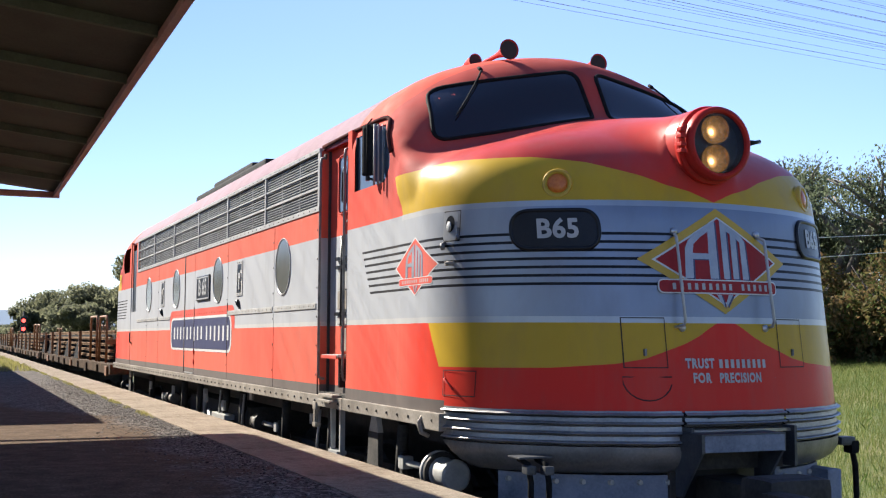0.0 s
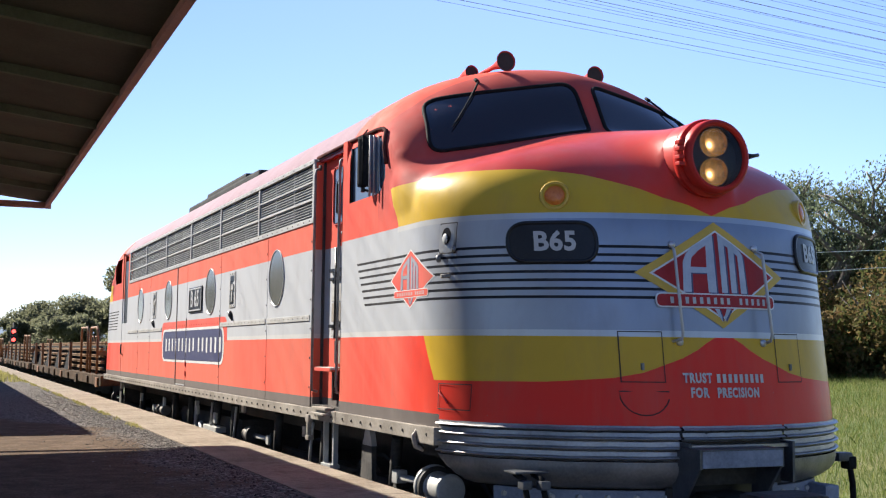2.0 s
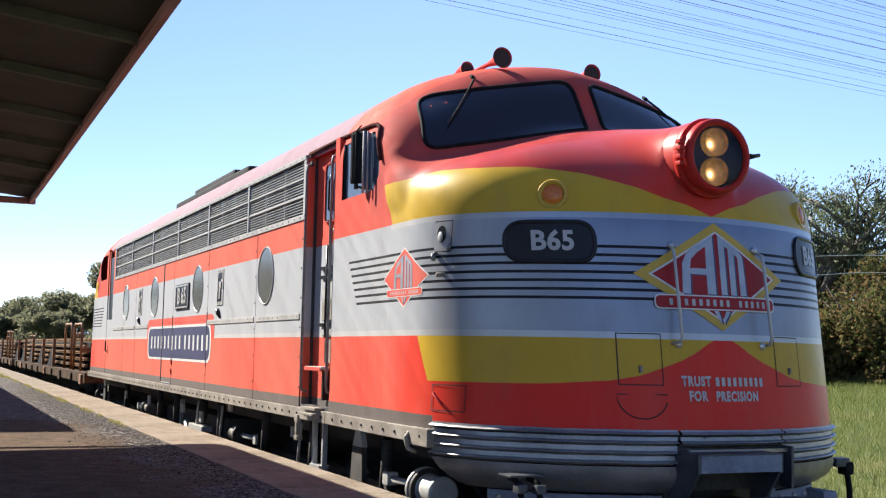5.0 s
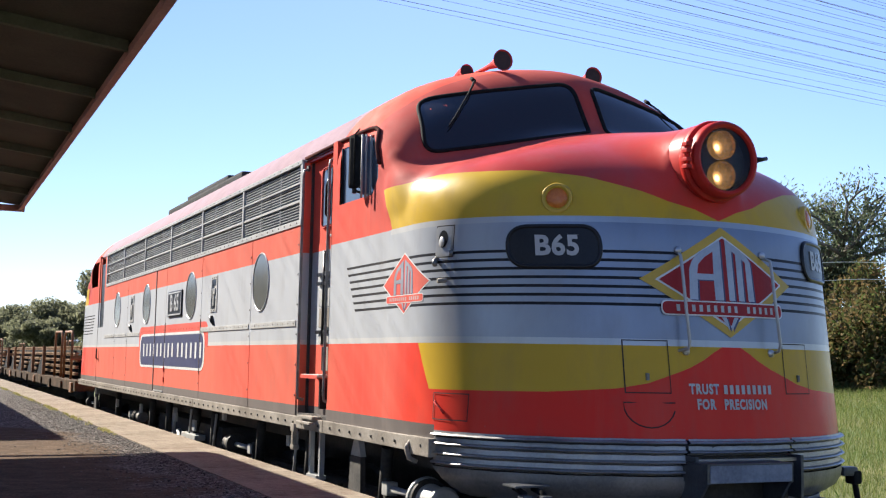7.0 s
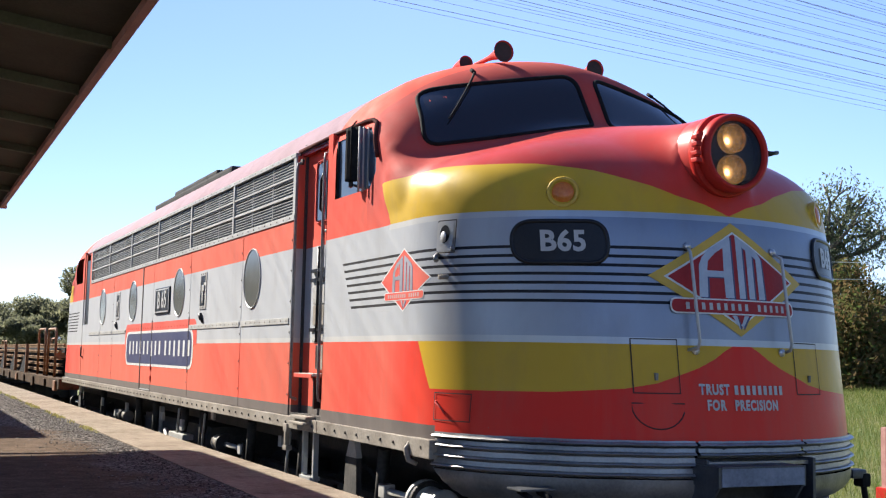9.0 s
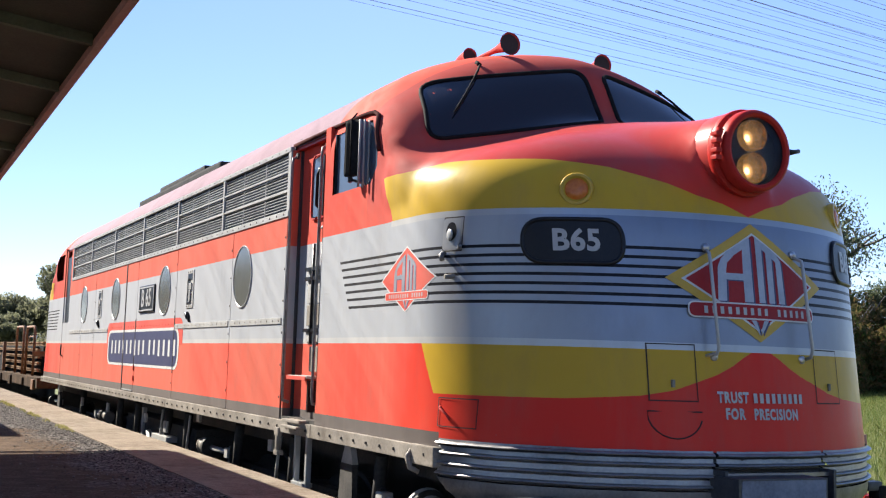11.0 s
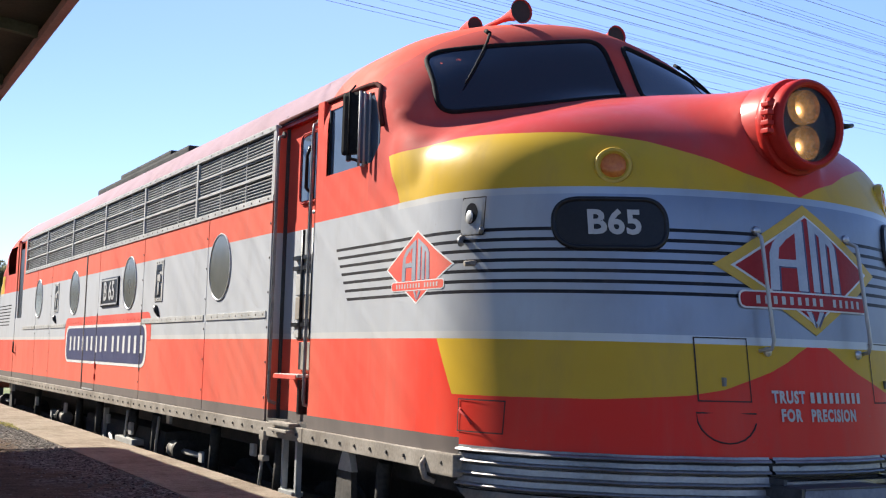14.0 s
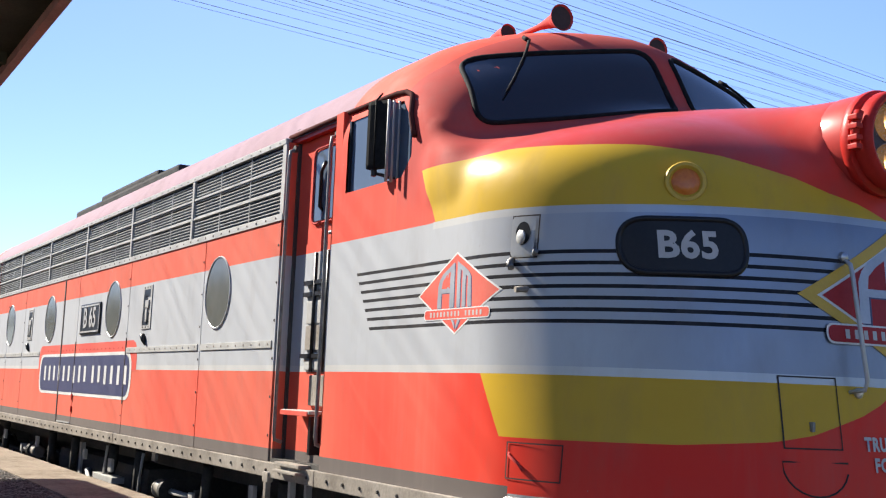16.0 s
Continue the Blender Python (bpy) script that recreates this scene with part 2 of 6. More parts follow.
def tube(bm, pts, r, seg=8, closed=False):
    """A round bar along points; r is one radius, or one for each point."""
    pts = [Vector(p) for p in pts]
    n = len(pts)
    rs = r if isinstance(r, (list, tuple)) else [r] * n
    rings = []
    up = None
    for i, p in enumerate(pts):
        a = pts[(i - 1) % n] if closed or i else p
        b = pts[(i + 1) % n] if closed or i < n - 1 else p
        d = (b - a).normalized()
        if up is None:
            up = d.orthogonal().normalized()
        up = (up - d * up.dot(d)).normalized()
        side = d.cross(up)
        rings.append([bm.verts.new(p + (up * math.cos(t) + side * math.sin(t)) * rs[i]) for t in [2 * math.pi * k / seg for k in range(seg)]])
    for i in range(n if closed else n - 1):
        a, b = rings[i], rings[(i + 1) % n]
        for k in range(seg):
            f = bm.faces.new((a[k], a[(k + 1) % seg], b[(k + 1) % seg], b[k]))
            f.smooth = True
    if not closed:
        bm.faces.new(rings[0][::-1])
        bm.faces.new(rings[-1])
    return bm


def tubed(*a, **k):
    return tube(bmesh.new(), *a, **k)


def lathe(bm, profile, axis, origin, seg=24):
    """Turns (radius, along) points round an axis 'x', 'y' or 'z'."""
    rings = []
    o = Vector(origin)
    for r, h in profile:
        ring = []
        for k in range(seg):
            t = 2 * math.pi * k / seg
            c, s = r * math.cos(t), r * math.sin(t)
            v = {"x": (h, c, s), "y": (s, h, c), "z": (c, s, h)}[axis]
            ring.append(bm.verts.new(o + Vector(v)))
        rings.append(ring)
    for a, b in zip(rings, rings[1:]):
        for k in range(seg):
            f = bm.faces.new((a[k], a[(k + 1) % seg], b[(k + 1) % seg], b[k]))
            f.smooth = True
    for ring in (rings[0], rings[-1]):
        if (ring[0].co - ring[seg // 2].co).length > 1e-4:
            bm.faces.new(ring)
    bmesh.ops.remove_doubles(bm, verts=bm.verts[:], dist=1e-5)
    bmesh.ops.recalc_face_normals(bm, faces=bm.faces[:])
    for e in bm.edges:
        if len(e.link_faces) == 2 and e.calc_face_angle() > 0.75:
            e.smooth = False
    return bm


def lathed(*a, **k):
    return lathe(bmesh.new(), *a, **k)


def mesh_of(name, bm, material):
    me = bpy.data.meshes.new(name)
    bm.to_mesh(me)
    bm.free()
    me.materials.append(material)
    return me


def part(name, bm, material, parent, label="", shift=None):
    """Links a bmesh as one mesh object under a thing or a part."""
    ob = new(name, bm if isinstance(bm, bpy.types.Mesh) else mesh_of(name, bm, material))
    ob.parent = parent
    if shift is not None:
        ob.location = shift
    if label:
        ob["label"] = label
    return ob


def solid(name, bm, material, label, category, group="", kind=""):
    """A thing of one mesh."""
    return tagged(new(name, mesh_of(name, bm, material)), label, category, group, kind)


def thing(name, at, label, category, group="", kind=""):
    ob = new(name)
    ob.location = at
    ob.empty_display_size = 0.1
    return tagged(ob, label, category, group, kind)


def rounded(corners, r, seg=6):
    """The outline of a polygon with rounded corners."""
    out = []
    n = len(corners)
    for i in range(n):
        p, a, b = (Vector(corners[j % n]) for j in (i, i - 1, i + 1))
        rr = r[i] if isinstance(r, (list, tuple)) else r
        u, v = (a - p).normalized(), (b - p).normalized()
        for k in range(seg + 1):
            t = k / seg
            q = p + u * rr * (1 - t) ** 2 + v * rr * t ** 2
            out.append((q.x, q.y))
        d = (b - p).length
        if d > 0.25:
            rb = r[(i + 1) % n] if isinstance(r, (list, tuple)) else r
            s, e = p + v * rr, b - v * rb
            m = max(2, int((e - s).length / 0.08))
            for k in range(1, m):
                q = s.lerp(e, k / m)
                out.append((q.x, q.y))
    return out


def refine(bm, size):
    for _ in range(5):
        es = [e for e in bm.edges if e.calc_length() > size]
        if not es:
            break
        bmesh.ops.subdivide_edges(bm, edges=es, cuts=1)
        bmesh.ops.triangulate(bm, faces=[f for f in bm.faces if len(f.verts) > 3])


def patch(outlines, size=0.07):
    """Flat outlines in (u, v), filled and cut small enough to bend."""
    bm = bmesh.new()
    for o in outlines:
        bm.faces.new([bm.verts.new((u, v, 0)) for u, v in o])
    bmesh.ops.triangulate(bm, faces=bm.faces[:])
    refine(bm, size)
    return bm


def lettering(text, size, bold=0.0, spacing=1.0, squeeze=1.0):
    """Text of the built-in font as a flat bmesh in (u, v), centred on its middle."""
    cu = bpy.data.curves.new("lettering", "FONT")
    cu.body, cu.size, cu.align_x, cu.align_y = text, size, "CENTER", "CENTER"
    cu.offset, cu.space_character, cu.resolution_u = bold, spacing, 3
    tmp = new("lettering", cu)
    me = bpy.data.meshes.new_from_object(tmp.evaluated_get(bpy.context.evaluated_depsgraph_get()))
    bpy.data.objects.remove(tmp)
    bm = bmesh.new()
    bm.from_mesh(me)
    for v in bm.verts:
        v.co.x *= squeeze
    bpy.data.meshes.remove(me)
    return bm

HZ = 2.79


def body_field(x, y, z):
    """Below zero inside the front of the locomotive's body shell; the headlight's barrel grows out of the nose."""
    ax = np.abs(x)
    yf = -0.115 + 0.135 * (z - 1.7)
    u = np.maximum(0, 1.15 - (y - yf)) / 1.15
    w = ax / 1.45
    plan = (w ** 1.96 + u ** 1.96 + 1e-9) ** (1 / 1.96)
    m = 5.0 - 2.6 * u ** 3 / (w ** 3 + u ** 3 + 1e-6) + 1.2 * np.clip(1 - u / 0.45, 0, 1) ** 2
    top = np.maximum(3.10 - 0.19 * np.sqrt(ax * ax + 0.01), 2.4)
    q = np.maximum(0, z - 2.25) / (top - 2.25)
    nose = (plan ** m + q ** m) ** (1 / m) - 1 + 0.45 * np.maximum(0, y - 1.56)
    up = np.maximum(0, z - 3.0) / 0.778
    side = (w ** 2.12 + up ** 2.0 + 1e-9) ** (1 / 2.2) - 1
    front = (1.186 + 0.248 * np.sqrt(x * x + 0.01) + 0.594 * (np.maximum(z, 2.8) - 3.0) - 0.2 * np.clip((2.90 - z) / 0.4, 0, 1) - y) * 0.8
    k = np.clip(0.10 + (z - 2.95) * 0.75, 0.10, 0.413)
    h = np.maximum(k - np.abs(side - front), 0) / k
    cab = np.maximum(side, front) + h * h * k / 4
    k = np.clip((z - 2.5) * 0.55, 0.004, 0.16)
    h = np.maximum(k - np.abs(nose - cab), 0) / k
    body = np.minimum(nose, cab) - h * h * k / 4
    s = np.clip((y - 0.10) / 0.75, 0, 1.4) ** 1.6
    barrel = np.sqrt((x / (1 + 0.45 * s)) ** 2 + (z - HZ + 0.10 * s) ** 2) - 0.230 - 0.16 * s
    barrel = np.maximum(barrel, 0.125 - y)
    h = np.maximum(0.13 - np.abs(body - barrel), 0) / 0.13
    return np.minimum(body, barrel) - h * h * 0.13 / 4


def front_y(x, z):
    """Where the shell's front stands at (x, z)."""
    lo, hi = np.full_like(x, -1.2), np.full_like(x, 2.2)
    for _ in range(40):
        mid = (lo + hi) / 2
        inside = body_field(x, mid, z) < 0
        hi, lo = np.where(inside, mid, hi), np.where(inside, lo, mid)
    return hi


def side_x(y, z):
    """Half the shell's breadth at (y, z)."""
    lo, hi = np.full_like(y, 0.6), np.full_like(y, 2.0)
    for _ in range(40):
        mid = (lo + hi) / 2
        inside = body_field(mid, y, z) < 0
        lo, hi = np.where(inside, mid, lo), np.where(inside, hi, mid)
    return lo


def shell_x(y, z):
    return float(side_x(np.array([y]), np.array([z]))[0])


def on_front(bm, off=0.004):
    """Lays a flat bmesh (u = x, v = z) on the shell's front."""
    bm.verts.ensure_lookup_table()
    u = np.array([v.co.x for v in bm.verts])
    w = np.array([v.co.y for v in bm.verts])
    y = front_y(u, w) - off
    for v, a, b, c in zip(bm.verts, u, y, w):
        v.co = (a, b, c)
    return bm


def on_side(bm, off=0.004):
    """Lays a flat bmesh (u = -y, v = z) on the platform side of the shell."""
    bm.verts.ensure_lookup_table()
    u = np.array([-v.co.x for v in bm.verts])
    w = np.array([v.co.y for v in bm.verts])
    x = -side_x(u, w) - off
    for v, a, b, c in zip(bm.verts, x, u, w):
        v.co = (a, b, c)
    return bm


AXIS_Y = 2.6
LENGTH = 17.1


def shell_grid():
    """Rows of points on the cab and nose, from the sill up to the roof's crown, each from one side round the nose to the other."""
    u = np.linspace(-1, 1, 221)
    az = np.radians(90 * np.sign(u) * np.abs(u) ** 1.35)
    rows = []
    for z in np.linspace(1.14, 2.3, 34):
        rows.append((z, 0.0))
    for e in np.radians(np.linspace(0, 90, 100))[1:-1]:
        rows.append((2.3, e))
    grid = []
    for z0, e in rows:
        dx, dy, dz = np.sin(az) * math.cos(e), -np.cos(az) * math.cos(e), math.sin(e) + 0 * az
        lo, hi = np.zeros_like(az), np.full_like(az, 4.5)
        for _ in range(44):
            mid = (lo + hi) / 2
            inside = body_field(dx * mid, AXIS_Y + dy * mid, z0 + dz * mid) < 0
            lo, hi = np.where(inside, mid, lo), np.where(inside, hi, mid)
        grid.append(np.stack([dx * lo, AXIS_Y + dy * lo, z0 + dz * lo], 1))
    return grid


GRID = shell_grid()
CROWN = 3.778

# ---- the locomotive (its own space: y runs back from the nose, the platform is on the -x side) ----
RAIL = -0.30
UP = (0, 0, -RAIL)
loco = thing("locomotive", (0, 0, RAIL), "red, yellow and silver streamlined diesel locomotive, headlight lit", "locomotive")


def lp(name, bm, mat, label="", parent=None):
    """A part of the locomotive."""
    return part(name, bm, M[mat] if isinstance(mat, str) else mat, parent or loco, label, None if parent else UP)


def side_of_rounded_window(y, z):
    return 1.76 < y < 2.53 and 2.71 < z < 3.13 and (y - 1.76) + (z - 2.71) > 0.10 and (y - 1.76) + (3.13 - z) > 0.14


def build_shell():
    bm = bmesh.new()
    vs = [[bm.verts.new(p) for p in row] for row in GRID]
    for a, b in zip(vs, vs[1:]):
        for k in range(len(a) - 1):
            bm.faces.new((a[k], a[k + 1], b[k + 1], b[k]))
    crown = bm.verts.new((0, AXIS_Y, CROWN))
    for k in range(len(vs[-1]) - 1):
        bm.faces.new((vs[-1][k], vs[-1][k + 1], crown))
    for f in bm.faces:
        f.smooth = True
    # side windows are cut clean out of the shell
    cuts = [((0, 1.76, 0), (0, 1, 0)), ((0, 2.53, 0), (0, 1, 0)), ((0, 0, 2.71), (0, 0, 1)), ((0, 0, 3.13), (0, 0, 1)), ((0, 1.86, 2.71), (0, 1, 1)), ((0, 1.90, 3.13), (0, 1, -1))]
    for co, no in cuts:
        near = [f for f in bm.faces if abs(f.calc_center_median().x) > 1.0 and 1.55 < f.calc_center_median().y and 2.5 < f.calc_center_median().z < 3.3]
        geom = list({v for f in near for v in f.verts}) + list({e for f in near for e in f.edges}) + near
        bmesh.ops.bisect_plane(bm, geom=geom, plane_co=co, plane_no=no, dist=1e-5)
    gone = [f for f in bm.faces if abs(f.calc_center_median().x) > 1.0 and side_of_rounded_window(f.calc_center_median().y, f.calc_center_median().z)]
    bmesh.ops.delete(bm, geom=gone, context="FACES")
    return mesh_of("cab_shell", bm, M["livery"])


SHELL = build_shell()
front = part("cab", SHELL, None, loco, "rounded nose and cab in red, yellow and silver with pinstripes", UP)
rear = part("rear_cab", SHELL, None, loco, "cab at the far end in the same livery", (0, LENGTH, -RAIL))
rear.rotation_euler = (0, 0, math.pi)


def strip_mesh(a, y0, y1, lo, hi):
    """The shell's cross-section between heights lo and hi, drawn out from y0 to y1, on one side or across the crown."""
    pts = [p for p in a if lo <= p[2] <= hi]
    bm = bmesh.new()
    v0 = [bm.verts.new((p[0], y0, p[2])) for p in pts]
    v1 = [bm.verts.new((p[0], y1, p[2])) for p in pts]
    for k in range(len(pts) - 1):
        f = bm.faces.new((v0[k], v0[k + 1], v1[k + 1], v1[k]))
        f.smooth = True
    return bm


LEFT = [row[0] for row in GRID] + [(0, AXIS_Y, CROWN)] + [row[-1] for row in GRID[::-1]]
lp("roof", strip_mesh(LEFT, AXIS_Y, LENGTH - AXIS_Y, 3.165, 9), "roof", "long arched red roof, bleached by the sun")

# inner carcass behind the panels
bm = bmesh.new()
box(bm, -1.405, 1.405, 3.45, LENGTH - 3.45, 1.10, 3.18)
lp("carcass", bm, "seam")
lp("cab_floor", boxed(-1.38, 1.38, 0.9, 3.45, 1.10, 1.16), "interior")
lp("cab_wall", boxed(-1.38, 1.38, 3.40, 3.445, 1.16, 3.25), "interior")
lp("cab_floor", boxed(-1.38, 1.38, LENGTH - 3.45, LENGTH - 0.9, 1.10, 1.16), "interior")

# the far cab's door: closed below, a dark window above
for sx in (-1, 1):
    x0, x1 = (-1.446, -1.412) if sx < 0 else (1.412, 1.446)
    fd = lp("far_door", boxed(x0, x1, LENGTH - 3.45, LENGTH - 2.70, 1.142, 2.02, bevel=0.004), "livery", "closed lower half of the far cab door")
    lp("door_window", boxed(x0 + 0.02, x1 - 0.004, LENGTH - 3.20, LENGTH - 2.80, 2.02, 3.05), "black", "", fd)
    for a, b in ((3.45, 3.20), (2.80, 2.70)):
        lp("door_frame", boxed(x0 + 0.01, x1 - 0.002, LENGTH - a, LENGTH - b, 2.02, 3.155), "livery", "", fd)
    lp("handle", tubed([(x0 if sx < 0 else x1, LENGTH - 2.86, 1.50), (1.02 * (x0 if sx < 0 else x1), LENGTH - 2.86, 1.52), (1.02 * (x0 if sx < 0 else x1), LENGTH - 2.86, 1.68)], 0.012, 6), "black", "", fd)

# side panels with open seams between them
SEAMS = [3.455, 4.89, 6.88, 8.77, 9.42, 11.52, 12.60, LENGTH - 3.46]


def side_panels(sx):
    for a, b in zip(SEAMS, SEAMS[1:]):
        bm = boxed(sx * 1.449 if sx < 0 else 1.41, sx * 1.41 if sx < 0 else 1.449, a + 0.006, b - 0.006, 1.142, 2.655, bevel=0.004)
        lp("side_panel", bm, "livery")


side_panels(-1)
side_panels(1)
for y in (2.60, LENGTH - 2.695):
    for sx in (-1, 1):
        x0, x1 = (-1.45, -1.41) if sx < 0 else (1.41, 1.45)
        lp("door_post", boxed(x0, x1, y, y + 0.095, 1.142, 3.20), "livery")
for sx in (-1, 1):
    x0, x1 = (-1.405, -1.36) if sx < 0 else (1.36, 1.405)
    lp("door_header", boxed(x0, x1, 2.695, 3.455, 3.155, 3.20), "red")
    lp("door_header", boxed(x0, x1, LENGTH - 3.455, LENGTH - 2.695, 3.155, 3.20), "red")


def rivets(x, pts, r, mat, parent, name="rivet"):
    """Rivet heads, each an object on one shared mesh."""
    me = mesh_of(name, lathed([(r, 0), (r * 0.8, -0.35 * r), (0.0001, -0.5 * r)], "x", (0, 0, 0), 6), M[mat])
    for y, z in pts:
        part(name, me, None, parent or loco, "", (x, y, z) if parent else (x, y, z - RAIL))


def frange(a, b, step):
    k = 0
    while a + k * step < b:
        yield a + k * step
        k += 1


# rivet strips under the portholes and beside the seams
for a, b in zip(SEAMS, SEAMS[1:]):
    if b - a < 0.9 or abs(a - 6.88) < 0.1:
        continue
    a0 = 10.52 if abs(a - 9.42) < 0.1 else a + 0.05
    strip = lp("rivet_strip", boxed(-1.456, -1.448, a0, b - 0.02, 1.845, 1.893, bevel=0.003), "trim")
    rivets(-1.456, [(y, 1.87) for y in frange(a0 + 0.05, b - 0.03, 0.145)], 0.008, "sill", strip)
for y in SEAMS[:-1]:
    if y in (8.77, 9.42):
        continue
    rivets(-1.449, [(y + 0.03, z) for z in frange(1.30, 2.65, 0.24)], 0.010, "seam", None, "seam_fastener")

# the big grilles: six bays of louvres in a riveted frame
BAYS = [3.47, 5.27, 6.96, 8.61, 10.32, 12.0, LENGTH - 3.46]
for sx in (-1, 1):
    def xx(a, b):
        return (sx * b, sx * a) if sx < 0 else (a, b)
    for a, b in zip(BAYS, BAYS[1:]):
        gr = lp("grille", boxed(*xx(1.40, 1.41), a, b, 2.66, 3.17), "black", "dark louvred intake grille")
        slat = None
        for k in range(19):
            z = 2.705 + k * 0.0235
            bm = bmesh.new()
            x0, x1 = 1.420, 1.440
            q = [(x0, z + 0.001), (x1, z - 0.0026), (x1, z + 0.0026), (x0, z + 0.004)]
            va = [bm.verts.new((sx * p, a + 0.03, h)) for p, h in q]
            vb = [bm.verts.new((sx * p, b - 0.03, h)) for p, h in q]
            for i in range(4):
                bm.faces.new((va[i], va[(i + 1) % 4], vb[(i + 1) % 4], vb[i]))
            bmesh.ops.recalc_face_normals(bm, faces=bm.faces[:])
            lp("slat", bm, "slat", "", gr)
        for z in (2.855, 3.005):
            lp("grille_bar", boxed(*xx(1.438, 1.450), a + 0.02, b - 0.02, z - 0.0075, z + 0.0075), "trim", "", gr)
        for k in (1, 2):
            y = a + (b - a) * k / 3
            lp("grille_stay", boxed(*xx(1.437, 1.442), y - 0.006, y + 0.006, 2.69, 3.155), "slat", "", gr)
    for y in BAYS:
        lp("grille_post", boxed(*xx(1.436, 1.4535), y - 0.022 - (0.016 if y == BAYS[0] else 0), y + 0.022, 2.66, 3.185, bevel=0.003), "trim")
    for z0, z1 in ((2.655, 2.70), (3.152, 3.187)):
        rail = lp("grille_rail", boxed(*xx(1.42, 1.457), BAYS[0] - 0.03, BAYS[-1], z0, z1, bevel=0.003), "trim")
        if sx < 0:
            rivets(-1.458, [(y, (z0 + z1) / 2) for y in frange(BAYS[0] + 0.07, BAYS[-1], 0.17)], 0.0085 if z0 < 3 else 0.006, "seam", rail)

# portholes
PORTS = [4.57, 7.40, 10.06, 12.42]
for y in PORTS:
    p = lp("porthole", lathed([(0.250, -1.4495), (0.250, -1.455), (0.253, -1.458), (0.259, -1.458), (0.262, -1.454), (0.262, -1.449)], "x", (0, y, 2.255), 40), "silver", "round porthole with a bright metal rim")
    pn = lp("pane", lathed([(0.250, -1.450), (0.250, -1.4525), (0.0001, -1.4525)], "x", (0, y, 2.255), 40), "porthole", "", p)
    for f in pn.data.polygons:
        f.use_smooth = False

# number plate on the side, wall catches
pl = lp("number_board", boxed(-1.464, -1.448, 7.83, 8.60, 2.045, 2.345, bevel=0.01), "black", "small black number board with a white rim")
for a, b, c, d in ((7.845, 8.585, 2.06, 2.075), (7.845, 8.585, 2.315, 2.33), (7.845, 7.862, 2.06, 2.33), (8.568, 8.585, 2.06, 2.33)):
    lp("rim", boxed(-1.468, -1.463, a, b, c, d), "letter", "", pl)
bm = lettering("B 65", 0.27, 0.006, 1.0)
for v in bm.verts:
    v.co = (-1.468, 8.215 - v.co.x, 2.195 + v.co.y)
lp("number", bm, "letter", "", pl)
for y in (6.31, 11.15):
    hs = lp("hoist_pocket", boxed(-1.456, -1.448, y - 0.13, y + 0.13, 2.04, 2.41, bevel=0.004), "trim", "recessed access fitting with a catch")
    bm = bmesh.new()
    box(bm, -1.4575, -1.4545, y - 0.09, y + 0.09, 2.31, 2.375)
    box(bm, -1.4575, -1.4545, y - 0.02, y + 0.10, 2.17, 2.32)
    box(bm, -1.4575, -1.4545, y - 0.08, y + 0.11, 2.075, 2.18)
    lp("slot", bm, "black", "", hs)
    bm = bmesh.new()
    box(bm, -1.466, -1.455, y - 0.08, y + 0.03, 2.215, 2.285, 0.012)
    box(bm, -1.466, -1.455, y - 0.045, y + 0.015, 2.10, 2.22, 0.012)
    lp("catch", bm, "pale", "", hs)
    for z in (2.058, 2.392):
        for dy in (-0.08, 0.0, 0.08):
            lp("screw", lathed([(0.009, -1.456), (0.007, -1.459), (0.0001, -1.4595)], "x", (0, y + dy, z), 6), "seam", "", hs)
    lp("latch", tubed([(-1.445, y + 0.05, 2.00), (-1.468, y + 0.03, 1.985), (-1.468, y, 1.95), (-1.455, y - 0.03, 1.905)], [0.010, 0.024, 0.020, 0.008]), "black", "", hs)

# name board on the side: plain pale bars on dark blue
sg = lp("name_board", patch([rounded([(-10.36, 1.465), (-6.72, 1.465), (-6.72, 1.83), (-10.36, 1.83)], 0.14)], 9), "blue", "dark blue name board with pale marks and a white rim")
for v in sg.data.vertices:
    v.co = (-1.4525, -v.co.x, v.co.y)
bm = patch([rounded([(-10.42, 1.435), (-6.66, 1.435), (-6.66, 1.86), (-10.42, 1.86)], 0.17)], 9)
for v in bm.verts:
    v.co = (-1.4510, -v.co.x, v.co.y)
lp("rim", bm, "white", "", sg)
bm = patch([rounded([(-10.50, 1.69), (-6.52, 1.69), (-6.52, 1.955), (-10.50, 1.955)], [0.01, 0.01, 0.16, 0.16])], 9)
for v in bm.verts:
    v.co = (-1.4503, -v.co.x, v.co.y)
crest = lp("red_crest", bm, "faded_red", "", sg)
rivets(-1.4503, [(y, 1.893) for y in frange(6.70, 10.40, 0.145)], 0.008, "dull_red", crest)
random.seed(5)
for word, start in ((9, 10.20), (6, 8.06)):
    for k in range(word):
        y = start - k * 0.228
        lp("pale_bar", boxed(-1.4540, -1.4520, y - 0.125, y - 0.045, 1.56 + random.uniform(0, 0.02), 1.735), "white", "", sg)
for y, w in ((9.42, 0.016), (8.77, 0.007), (6.88, 0.006)):
    lp("panel_gap", boxed(-1.4556, -1.4500, y - w, y + w, 1.15 if w > 0.01 else 1.40, 2.65 if w > 0.01 else 1.98), "seam", "", sg)
lp("door_edge", boxed(-1.4545, -1.4490, 8.80, 9.38, 1.150, 1.165), "silver", "", sg)
for z in (1.30, 1.42):
    lp("door_hinge", boxed(-1.462, -1.449, 8.735, 8.765, z - 0.03, z + 0.03, bevel=0.004), "red", "", sg)

